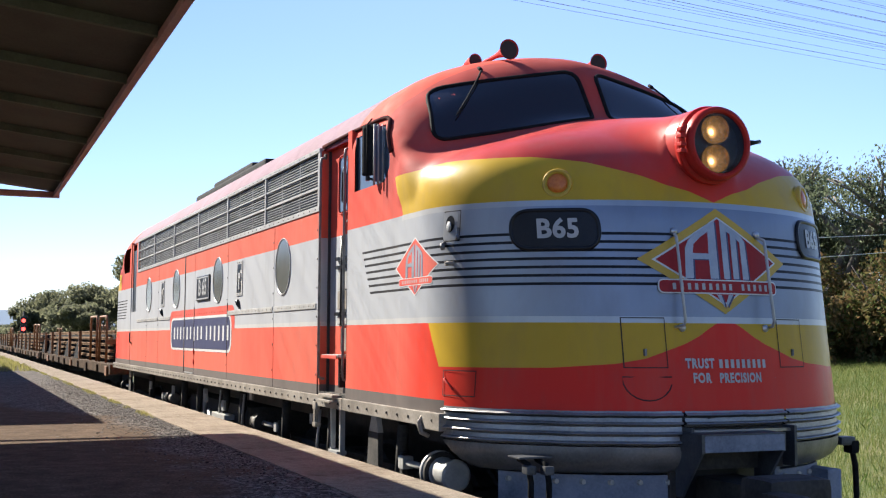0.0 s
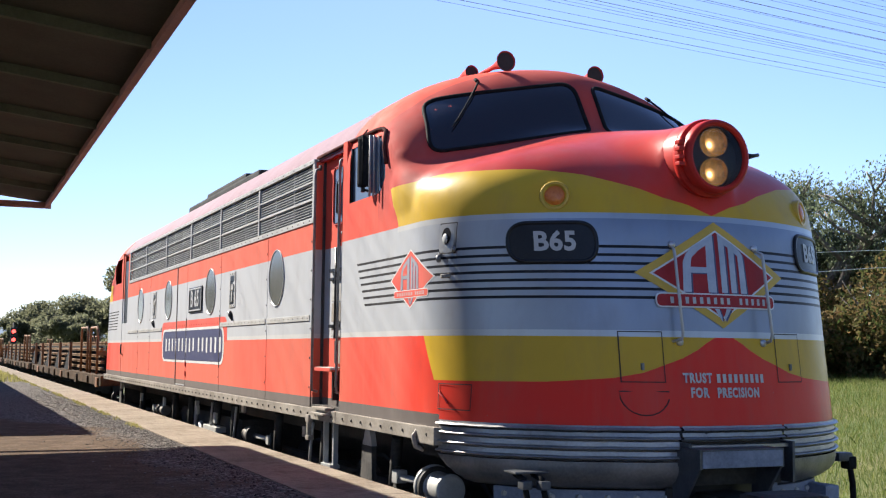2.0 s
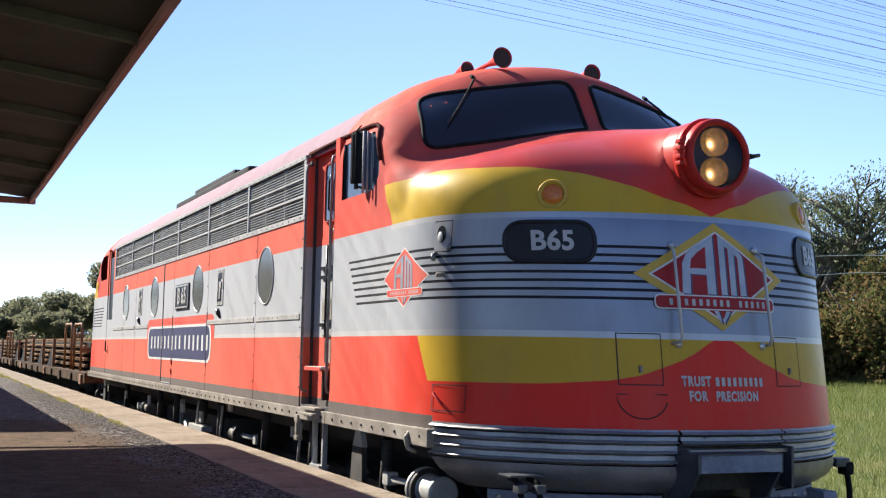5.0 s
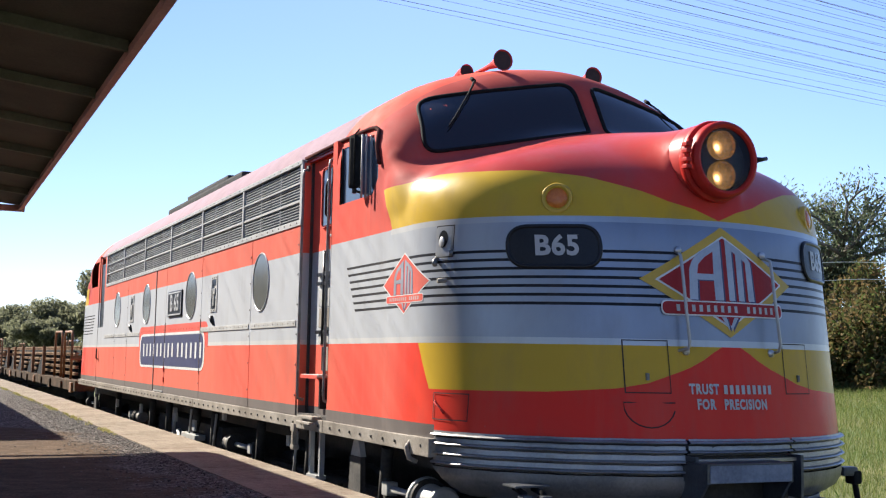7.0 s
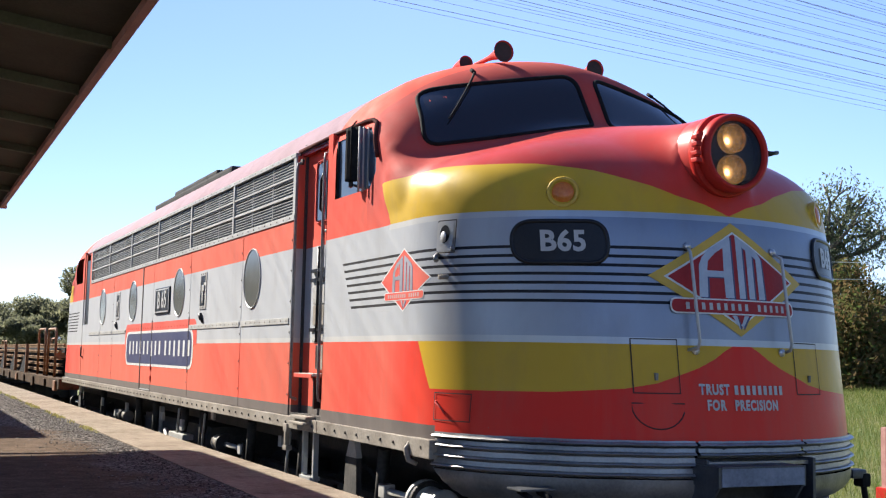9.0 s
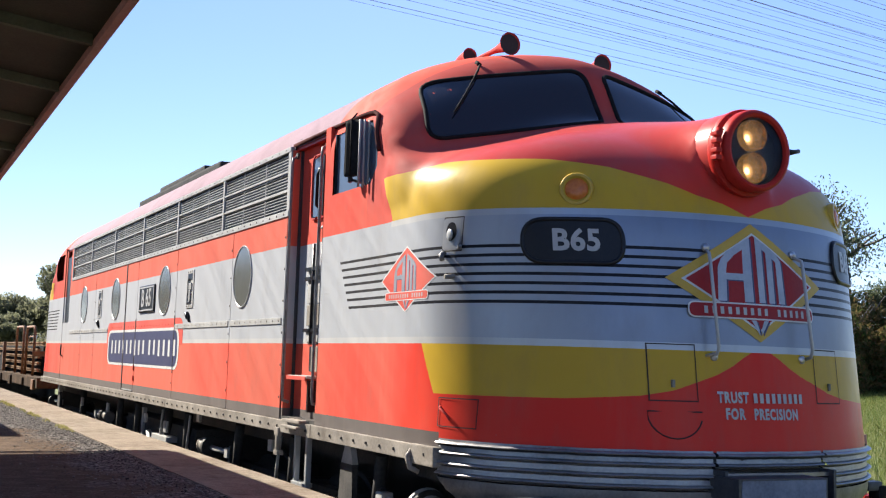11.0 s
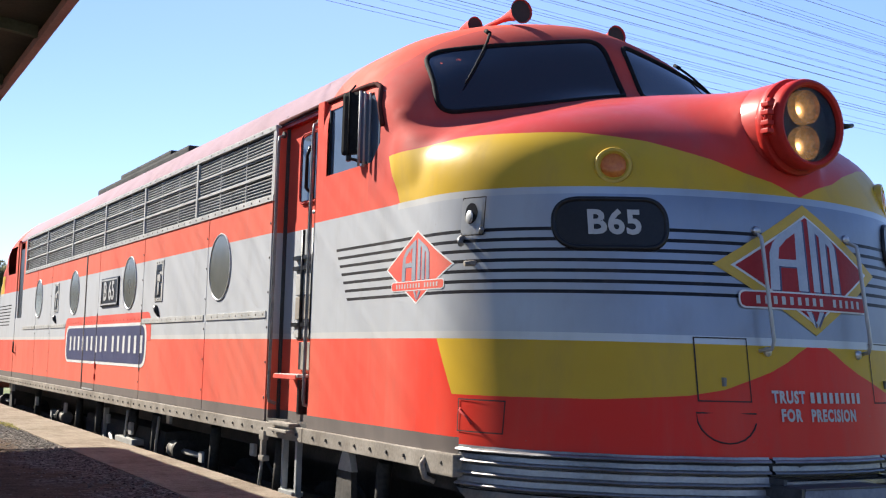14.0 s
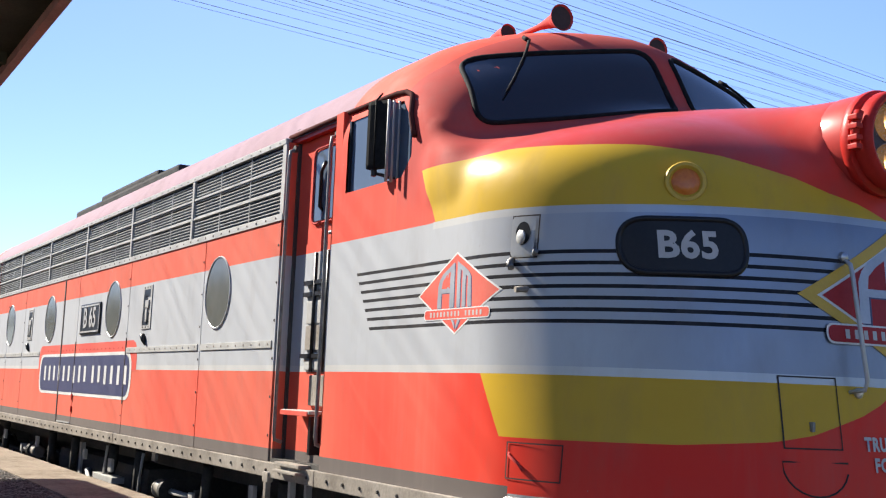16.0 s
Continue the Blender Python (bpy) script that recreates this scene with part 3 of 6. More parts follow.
# ---- fittings of the nose and cab ----
def ring_on_front(outline, off, r, name, mat, parent=None, label=""):
    u = np.array([p[0] for p in outline])
    w = np.array([p[1] for p in outline])
    y = front_y(u, w) - off
    return lp(name, tubed(list(zip(u, y, w)), r, 8, True), mat, label, parent)


PANE = rounded([(-1.245, 2.950), (-0.070, 3.172), (-0.078, 3.575), (-1.155, 3.392)], [0.12, 0.05, 0.10, 0.14])
for sx in (-1, 1):
    out = [(u if sx < 0 else -u, v) for u, v in PANE]
    if sx > 0:
        out = out[::-1]
    ws = lp("windscreen", on_front(patch([out], 0.06), 0.002), "windscreen", "dark tinted windscreen pane")
    for f in ws.data.polygons:
        f.use_smooth = True
    ring_on_front(out, 0.001, 0.016, "rubber_seal", "rubber", ws)
    a, b = (-0.735 * -sx, 3.56), (-1.05 * -sx, 3.155)
    pts = []
    for k in range(7):
        t = k / 6
        pts.append((a[0] + (b[0] - a[0]) * t, a[1] + (b[1] - a[1]) * t))
    yy = front_y(np.array([p[0] for p in pts]), np.array([p[1] for p in pts])) - 0.035
    wp_ = lp("wiper", tubed([(p[0], q, p[1]) for p, q in zip(pts, yy)], [0.009, 0.008, 0.007, 0.006, 0.007, 0.007, 0.005], 6), "rubber", "thin windscreen wiper")
    lp("wiper_arm", tubed([(pts[0][0], yy[0] + 0.05, pts[0][1] + 0.03), (pts[0][0], yy[0], pts[0][1])], 0.014, 6), "rubber", "", wp_)

# headlight: a barrel faired into the nose, two lamps behind one glass
ring_prof = [(0.183, 0.02), (0.184, -0.07), (0.190, -0.088), (0.204, -0.094), (0.218, -0.086), (0.226, -0.066), (0.226, -0.026), (0.216, -0.02), (0.216, 0.0), (0.240, 0.008), (0.243, 0.02), (0.240, 0.05), (0.230, 0.06)]
hl = lp("headlight", lathed(ring_prof, "y", (0, 0, HZ), 48), "red", "round twin headlight, lit, in a red hinged ring")
bm = bmesh.new()
rows = []
for k, (r, y, dz) in enumerate([(0.232, 0.05, 0.0), (0.2365, 0.10, 0.0), (0.2365, 0.175, 0.0), (0.232, 0.22, 0.0)]):
    ring = []
    for j in range(48):
        t = 2 * math.pi * j / 48
        ring.append(bm.verts.new((r * math.sin(t), y, HZ + dz + r * math.cos(t))))
    rows.append(ring)
for a, b in zip(rows, rows[1:]):
    for j in range(48):
        f = bm.faces.new((a[j], a[(j + 1) % 48], b[(j + 1) % 48], b[j]))
        f.smooth = True
bmesh.ops.recalc_face_normals(bm, faces=bm.faces[:])
lp("barrel", bm, "livery", "", hl)
lp("backing", lathed([(0.0001, -0.004), (0.181, -0.004), (0.181, -0.066), (0.185, -0.066), (0.185, 0.004), (0.0001, 0.004)], "y", (0, 0, HZ), 40), "black", "", hl)
for dz in (0.088, -0.090):
    me = mesh_of("lamp", lathed([(0.0001, -0.008), (0.045, -0.014), (0.074, -0.028), (0.080, -0.046), (0.084, -0.048), (0.086, -0.006), (0.0001, -0.002)], "y", (0, 0, 0), 28), M["lit"])
    lo = part("lamp", me, None, hl, "glowing warm lamp", (0, -0.006, HZ + dz))
glass = lp("lens", lathed([(0.187, -0.070), (0.13, -0.078), (0.0001, -0.084)], "y", (0, 0, HZ), 40), "lens", "", hl)
glass.visible_shadow = False
lp("hinge", tubed([(-0.235, -0.05, HZ + 0.10), (-0.250, -0.04, HZ + 0.03), (-0.250, -0.04, HZ - 0.06)], 0.020, 8), "red", "", hl)
for z in (0.07, 0.03, -0.02, -0.06):
    lp("hinge_bolt", boxed(-0.275, -0.235, -0.07, -0.02, HZ + z - 0.012, HZ + z + 0.012, bevel=0.005), "red", "", hl)
lp("latch", tubed([(0.235, -0.05, HZ + 0.02), (0.275, -0.06, HZ + 0.025), (0.315, -0.05, HZ + 0.035)], [0.02, 0.012, 0.012], 8), "black", "", hl)

# marker lights
for sx in (-1, 1):
    x, z = sx * 0.915, 2.535
    y = float(front_y(np.array([x]), np.array([z]))[0])
    n_ = Vector((sx * 0.55, -0.83, 0.12)).normalized()
    mk = lathed([(0.092, 0.02), (0.092, -0.004), (0.086, -0.016), (0.072, -0.018), (0.064, -0.008), (0.05, 0.0)], "y", (0, 0, 0), 28)
    rot = n_.to_track_quat("-Y", "Z").to_matrix().to_4x4()
    bmesh.ops.transform(mk, matrix=Matrix.Translation((x, y, z)) @ rot, verts=mk.verts[:])
    ml = lp("marker_light", mk, "yellow", "round amber marker light in a yellow rim")
    g = lathed([(0.064, -0.004), (0.055, -0.014), (0.03, -0.020), (0.0001, -0.022)], "y", (0, 0, 0), 24)
    bmesh.ops.transform(g, matrix=Matrix.Translation((x, y, z)) @ rot, verts=g.verts[:])
    lp("lens", g, "amber", "", ml)

# oblong number boxes let into the nose's quarters
for sx in (-1, 1):
    def bent(bm, off):
        """A flat (u, v) bmesh wrapped on the quarter."""
        for v in bm.verts:
            v.co = (sx * 0.944 + v.co.x * 0.83, v.co.y + 2.254, 0)
        return on_front(bm, off)
    out = rounded([(-0.258, -0.116), (0.258, -0.116), (0.258, 0.116), (-0.258, 0.116)], 0.112, 10)
    nb = lp("number_box", bent(patch([out], 0.04), 0.010), "black", "oblong black number box with pale figures")
    ring_on_front([(sx * 0.944 + u * 0.83, v + 2.254) for u, v in out], 0.004, 0.014, "rim", "black", nb)
    bm = lettering("B65", 0.160, 0.005, 1.05)
    bmesh.ops.triangulate(bm, faces=bm.faces[:])
    lp("number", bent(bm, 0.016), "letter", "", nb)

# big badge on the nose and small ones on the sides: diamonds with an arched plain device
BADGE = [  # silver device: an arched shape with a bar, and three legs under an arch, in half-widths and half-heights of the diamond
    [(-0.47, -0.34), (-0.45, 0.22), (-0.41, 0.36), (-0.33, 0.50), (-0.05, 0.76), (-0.05, -0.34), (-0.16, -0.34), (-0.16, 0.02), (-0.36, 0.02), (-0.37, -0.34)],
    [(0.02, -0.34), (0.02, 0.78), (0.10, 0.70), (0.10, -0.34)],
    [(0.15, -0.34), (0.15, 0.52), (0.23, 0.43), (0.23, -0.34)],
    [(0.285, -0.34), (0.28, 0.37), (0.36, 0.27), (0.375, -0.34)],
    [(0.10, 0.70), (0.10, 0.57), (0.15, 0.52), (0.23, 0.43), (0.28, 0.37), (0.36, 0.27), (0.355, 0.38), (0.30, 0.50), (0.20, 0.61)],
    [(-0.10, -0.64), (-0.04, -0.64), (-0.01, -0.80), (-0.01, -0.88)],
    [(0.12, -0.64), (0.06, -0.64), (0.02, -0.78), (0.02, -0.88)],
]
ARCH = [(-0.36, 0.13), (-0.16, 0.13), (-0.15, 0.54), (-0.25, 0.44), (-0.34, 0.30)]


def badge(lay, cu, cv, a, b, rim, line, field, ground, thin=1.0):
    """place lays a flat patch on the shell; rim: the outer band's material."""
    def place(bm, off):
        return lay(bm, off * thin)

    def dia(s):
        return [(cu - a * s, cv), (cu, cv - b * s), (cu + a * s, cv), (cu, cv + b * s)]
    bd = lp("badge", place(patch([dia(1.0)], 0.05), 0.004), rim, "red diamond badge with a silver device and a banner")
    lp("badge_line", place(patch([dia(line)], 0.05), 0.0055), "white", "", bd)
    lp("badge_field", place(patch([dia(field)], 0.05), 0.007), ground, "", bd)
    for poly in BADGE:
        lp("device_edge", place(patch([[(cu + (p + 0.022) * a, cv + (q - 0.02) * b) for p, q in poly]], 0.05), 0.0080), "blue", "", bd)
        lp("device_bar", place(patch([[(cu + p * a, cv + q * b) for p, q in poly]], 0.05), 0.0092), "device", "", bd)
    lp("device_arch", place(patch([[(cu + p * a, cv + q * b) for p, q in ARCH]], 0.05), 0.0098), ground, "", bd)
    ba = rounded([(cu - 0.80 * a, cv - 0.63 * b), (cu + 0.80 * a, cv - 0.63 * b), (cu + 0.80 * a, cv - 0.36 * b), (cu - 0.80 * a, cv - 0.36 * b)], 0.12 * b)
    bb = rounded([(cu - 0.785 * a, cv - 0.605 * b), (cu + 0.785 * a, cv - 0.605 * b), (cu + 0.785 * a, cv - 0.385 * b), (cu - 0.785 * a, cv - 0.385 * b)], 0.10 * b)
    bn = lp("banner", place(patch([ba], 0.05), 0.0105), "white", "", bd)
    lp("banner_field", place(patch([bb], 0.05), 0.012), ground, "", bn)
    for k in range(15):
        if k == 9:
            continue
        u = cu + a * (-0.66 + 1.32 * (k + 0.5) / 15)
        lp("pale_bar", place(patch([[(u - 0.020 * a, cv - 0.555 * b), (u + 0.020 * a, cv - 0.555 * b), (u + 0.020 * a, cv - 0.435 * b), (u - 0.020 * a, cv - 0.435 * b)]], 0.08), 0.0135), "letter", "", bn)


badge(on_front, 0.0, 2.076, 0.535, 0.320, "yellow", 0.84, 0.80, "badge_red")
badge(on_side, -1.258, 2.072, 0.362, 0.195, "white", 0.985, 0.95, "faded_red", 0.22)

# motto on the nose; the maker's name in it is plain bars
for text, u, v in (("TRUST", -0.205, 1.462), ("FOR", -0.200, 1.378), ("PRECISION", 0.070, 1.378)):
    bm = lettering(text, 0.070, 0.0032, 1.16, 0.80)
    for p in bm.verts:
        p.co.x, p.co.y = p.co.x + u, p.co.y * 1.08 + v
    lp("motto", on_front(bm, 0.005), "letter", "silver block letters")
for k in range(9):
    u = -0.080 + k * 0.0405
    lp("pale_bar", on_front(patch([[(u, 1.438), (u + 0.024, 1.438), (u + 0.024, 1.488), (u, 1.488)]], 0.2), 0.005), "letter")

# two grab rails on the nose
for sx in (-1, 1):
    x = sx * 0.318
    y0, y1 = (float(front_y(np.array([x]), np.array([z]))[0]) for z in (1.68, 2.245))
    gr = lp("grab_rail", tubed([(x + sx * 0.02, y0 + 0.01, 1.675), (x, y0 - 0.055, 1.685), (x, y0 - 0.07, 1.72), (x, y1 - 0.07, 2.17), (x, y1 - 0.06, 2.21), (x - sx * 0.03, y1 + 0.01, 2.245)], 0.0095, 8), "silver", "upright silver grab rail")
    for z, y in ((1.672, y0), (2.247, y1)):
        lp("boss", lathed([(0.024, 0.01), (0.022, -0.014), (0.010, -0.024), (0.0001, -0.025)], "y", (x - sx * 0.02, y, z), 14), "steel", "", gr)


def hatch(u0, u1, v0, v1, place, name="hatch", label="flush hatch outlined by a dark gap"):
    h = None
    for a, b, c, d in ((u0, u1, v1 - 0.006, v1), (u0, u1, v0, v0 + 0.006), (u0, u0 + 0.007, v0, v1), (u1 - 0.005, u1, v0, v1)):
        o = lp(name if h is None else "gap", place(patch([[(a, c), (b, c), (b, d), (a, d)]], 0.05), 0.003), "seam", label if h is None else "", h)
        h = h or o
    return h


for sx in (-1, 1):
    u0, u1 = (-0.655, -0.402) if sx < 0 else (0.400, 0.645)
    h = hatch(u0, u1, 1.437, 1.732, on_front)
    xk = sx * 0.53
    yk = float(front_y(np.array([xk]), np.array([1.53]))[0])
    lp("hatch_catch", boxed(xk - 0.008, xk + 0.008, yk - 0.014, yk + 0.01, 1.508, 1.548, bevel=0.004), "rail_grey", "", h)
arc = [(-0.386, 1.386), (-0.664, 1.386)] + [(-0.525 + 0.14 * math.cos(t), 1.375 - 0.125 * math.sin(t)) for t in [math.pi * (1 - k / 12) for k in range(1, 12)]]
ya = front_y(np.array([p[0] for p in arc]), np.array([p[1] for p in arc]))
lp("jacking_cover", tubed([(p[0], y - 0.001, p[1]) for p, y in zip(arc, ya)], 0.004, 6), "seam", "half-round cover outline")

# the lower red hatch and the socket box on the platform side of the nose
h = hatch(-0.815, -0.545, 1.252, 1.410, on_side, "corner_hatch", "dented red hatch at the nose's corner")
lp("handle", tubed([(-shell_x(0.80, 1.36), 0.80, 1.36), (-shell_x(0.79, 1.352) - 0.012, 0.79, 1.352), (-shell_x(0.735, 1.32) - 0.012, 0.735, 1.32), (-shell_x(0.72, 1.29), 0.72, 1.29)], 0.007, 6), "dull_red", "", h)
hk = hatch(-0.860, -0.725, 2.205, 2.398, on_side, "socket_box", "silver socket box with a hinged flap")
bm = patch([rounded([(-0.852, 2.215), (-0.735, 2.215), (-0.735, 2.388), (-0.852, 2.388)], 0.02)], 0.04)
lp("flap", on_side(bm, 0.012), "silver", "", hk)
bm = patch([[(-0.790 + 0.036 * math.cos(t), 2.315 + 0.052 * math.sin(t)) for t in [2 * math.pi * k / 18 for k in range(18)]]], 0.05)
lp("socket", on_side(bm, 0.016), "black", "", hk)
cap = lathed([(0.034, 0.0), (0.032, -0.006), (0.024, -0.010), (0.0001, -0.011)], "x", (-shell_x(0.800, 2.298) - 0.014, 0.800, 2.298), 9)
lp("cap", cap, "silver", "", hk)
lp("flap_hook", tubed([(-shell_x(0.85, 2.2), 0.85, 2.20), (-shell_x(0.84, 2.185) - 0.024, 0.84, 2.185), (-shell_x(0.82, 2.160) - 0.034, 0.82, 2.160)], 0.016, 6), "rail_grey", "", hk)
lp("flap_hook", tubed([(-shell_x(0.74, 2.23), 0.74, 2.23), (-shell_x(0.725, 2.22) - 0.018, 0.725, 2.22), (-shell_x(0.71, 2.235) - 0.030, 0.71, 2.235)], 0.013, 6), "rail_grey", "", hk)
lp("drain_pipe", tubed([(-shell_x(0.765, 2.07) + 0.02, 0.765, 2.07), (-shell_x(0.765, 2.07) - 0.052, 0.778, 2.063)], 0.014, 10), "sill", "short grey pipe end")

# fluted bumper round the foot of the nose
def plan_curve(z, n=240):
    """The nose's outline at a height, with outward normals."""
    yf = -0.115 + 0.135 * (z - 1.7)
    out = []
    for k in range(n + 1):
        t = math.pi * k / n
        c, s = math.cos(t), math.sin(t)
        x = -1.45 * math.copysign(abs(c) ** (2 / 1.96), c)
        y = yf + 1.15 - 1.15 * abs(s) ** (2 / 1.96)
        out.append(Vector((x, y, 0)))
    res = []
    for k, p in enumerate(out):
        a, b = out[max(k - 1, 0)], out[min(k + 1, n)]
        d = (b - a).normalized()
        res.append((p, Vector((d.y, -d.x, 0))))
    return res


FLUTES = [(0.003, 1.19)]
for z in (1.168, 1.118, 1.062, 1.008):
    FLUTES += [(0.006, z + 0.011), (0.020, z + 0.009), (0.028, z + 0.004), (0.030, z), (0.027, z - 0.004), (-0.010, z - 0.008), (-0.014, z - 0.013), (0.002, z - 0.018)]
LOWER = [(0.010, 0.985), (0.012, 0.955), (0.004, 0.915), (-0.022, 0.875), (-0.07, 0.84), (-0.13, 0.82), (-0.20, 0.815)]


def sweep(profile, x0, x1, limit=0.80, z=1.17):
    bm = bmesh.new()
    cols = []
    for p, nrm in plan_curve(z):
        if p.y > limit or not (x0 <= p.x <= x1):
            continue
        w = 0.0026 + 0.0012 * math.sin(p.x * 17.0 + 1.3) + 0.0008 * math.sin(p.x * 41.0) + 0.0006 * math.sin(p.x * 93.0 + 2.0)
        cols.append([bm.verts.new((p.x + nrm.x * (o + w), p.y + nrm.y * (o + w), max(h + 0.6 * w, 0.812 + 0.95 * max(0.0, p.y - 0.60)))) for o, h in profile])
    for a, b in zip(cols, cols[1:]):
        for k in range(len(profile) - 1):
            f = bm.faces.new((a[k], a[k + 1], b[k + 1], b[k]))
            f.smooth = True
    bmesh.ops.recalc_face_normals(bm, faces=bm.faces[:])
    for e in bm.edges:
        if len(e.link_faces) == 2 and e.calc_face_angle() > 0.55:
            e.smooth = False
    return bm


bp = lp("bumper", sweep(FLUTES, -2, -0.335), "chrome", "fluted bright metal bumper band")
lp("bumper_flute", sweep(FLUTES, 0.385, 2), "chrome", "", bp)
lp("bumper_flute", sweep(FLUTES[:17], -0.345, 0.395), "chrome", "", bp)
lp("bumper_apron", sweep(LOWER, -2, -0.335), "apron", "", bp)
lp("bumper_apron", sweep(LOWER, 0.385, 2), "apron", "", bp)
for x in (-0.338, 0.388):
    lp("bumper_cheek", boxed(x - 0.010, x + 0.010, -0.25, 0.25, 0.86, 1.10, bevel=0.005), "dark_steel", "", bp)
lp("bumper_back", boxed(-0.33, 0.38, -0.14, -0.10, 0.85, 1.10), "bogie", "", bp)
lp("bumper_lip", boxed(-0.33, 0.38, -0.215, -0.10, 1.065, 1.085), "chrome", "", bp)
lp("step_plate", boxed(-0.345, 0.205, -0.375, -0.36, 0.970, 1.072, bevel=0.006), "pilot", "scuffed step plate over the coupler")
lp("step_tread", boxed(-0.345, 0.205, -0.375, -0.15, 1.060, 1.074, bevel=0.004), "dark_steel", "dark step tread")
for x in (-0.355, 0.205):
    lp("step_cheek", boxed(x - 0.008, x + 0.012, -0.37, -0.1, 0.965, 1.072), "dark_steel")
for x in (-0.350, 0.205):
    bm = bmesh.new()
    pts = [(-0.362, 0.968), (-0.10, 0.968), (-0.10, 0.70), (-0.16, 0.70)]
    a = [bm.verts.new((x - 0.008, y, z)) for y, z in pts]
    b = [bm.verts.new((x + 0.008, y, z)) for y, z in pts]
    bm.faces.new(a)
    bm.faces.new(b[::-1])
    for k in range(4):
        bm.faces.new((a[k], a[(k + 1) % 4], b[(k + 1) % 4], b[k]))
    bmesh.ops.recalc_face_normals(bm, faces=bm.faces[:])
    lp("step_bracket", bm, "dark_steel", "dark sloping bracket under the step")
# coupler in its pocket, pilot plates with bolts
bm = bmesh.new()
box(bm, -0.16, 0.16, -0.55, 0.3, 0.50, 0.80, 0.03)
box(bm, -0.22, 0.20, -0.78, -0.50, 0.45, 0.86, 0.06)
box(bm, -0.26, -0.10, -0.98, -0.72, 0.47, 0.80, 0.05)
lp("coupler", bm, "bogie", "heavy black knuckle coupler")
lp("pocket", boxed(-0.33, 0.38, -0.02, 0.04, 0.35, 0.96), "black", "dark coupler pocket")
for x0, x1 in ((-1.20, -0.36), (0.41, 1.02)):
    run = [(p + nrm * -0.14, nrm) for p, nrm in plan_curve(0.9) if x0 <= p.x - nrm.x * 0.14 <= x1]
    bm = bmesh.new()
    cols = [[bm.verts.new((p.x - q * d.x, p.y - q * d.y, z)) for q, z in ((0, 0.02), (0, 0.815), (0.03, 0.815), (0.03, 0.02))] for p, d in run]
    for a, b in zip(cols, cols[1:]):
        for k in range(4):
            bm.faces.new((a[k], a[(k + 1) % 4], b[(k + 1) % 4], b[k]))
    bm.faces.new(cols[0])
    bm.faces.new(cols[-1][::-1])
    bmesh.ops.recalc_face_normals(bm, faces=bm.faces[:])
    plt = lp("pilot_plate", bm, "pilot", "blue-grey pilot plate with bolts")
    for p, d in run[5::10]:
        lp("bolt", lathed([(0.017, 0.006), (0.015, -0.018), (0.0001, -0.020)], "y", (p.x, p.y, 0.775), 10), "pale", "", plt)
lp("pilot_plate", boxed(-0.37, -0.33, -0.06, 0.25, 0.02, 0.85, bevel=0.006), "bogie")
lp("pilot_plate", boxed(0.38, 0.42, -0.06, 0.25, 0.02, 0.85, bevel=0.006), "pilot")
lp("pilot_wing", boxed(0.84, 0.95, 0.0, 0.50, 0.02, 0.80, bevel=0.02), "pilot")
# air hoses and jumper cables
for x, y in ((-1.235, 0.115), (-1.15, 0.06)):
    ho = lp("air_hose", tubed([(x, y + 0.05, 0.92), (x, y - 0.06, 0.90), (x + 0.01, y - 0.08, 0.80), (x + 0.02, y - 0.05, 0.5), (x + 0.02, y, 0.25)], 0.017, 8), "rubber", "black hose with a grey cock")
    lp("cock", boxed(x - 0.030, x + 0.030, y - 0.11, y - 0.04, 0.845, 0.895, bevel=0.012), "dark_steel", "", ho)
lp("hose_bracket", boxed(-1.29, -1.08, 0.05, 0.2, 0.928, 0.940, bevel=0.004), "dark_steel", "bracket over the hoses")
jp = lp("jumper_cable", tubed([(1.26, 0.50, 0.93), (1.38, 0.46, 0.935), (1.44, 0.45, 0.88), (1.475, 0.46, 0.75), (1.49, 0.47, 0.55), (1.475, 0.48, 0.40), (1.43, 0.48, 0.24), (1.35, 0.5, 0.22)], 0.020, 8), "rubber", "black jumper cable hanging from its socket")
lp("socket", boxed(1.32, 1.44, 0.41, 0.49, 0.895, 0.955, bevel=0.018), "dark_steel", "", jp)
lp("socket_lid", boxed(1.40, 1.47, 0.405, 0.495, 0.84, 0.93, bevel=0.022), "rubber", "", jp)

# horns on the cab roof
def horn(x, y, z, length, bell):
    prof = [(0.014, length), (0.018, length * 0.5), (0.026, 0.16), (0.042, 0.07), (bell * 0.8, 0.02), (bell, -0.005), (bell * 0.9, 0.0), (0.03, 0.10), (0.0001, 0.13)]
    h = lp("horn", lathed(prof, "y", (x, y, z), 24), "dull_red", "red trumpet air horn on the roof")
    lp("bell", lathed([(bell * 0.86, 0.004), (0.03, 0.03), (0.0001, 0.03)], "y", (x, y, z), 20), "seam", "", h)
    lp("bracket", boxed(x - 0.012, x + 0.012, y + length * 0.80, y + length * 0.92, 3.62, z, bevel=0.005), "dull_red", "", h)


horn(-0.500, 1.80, 3.745, 0.46, 0.078)
horn(-0.585, 2.22, 3.745, 0.22, 0.055)
horn(0.380, 2.00, 3.772, 0.30, 0.075)

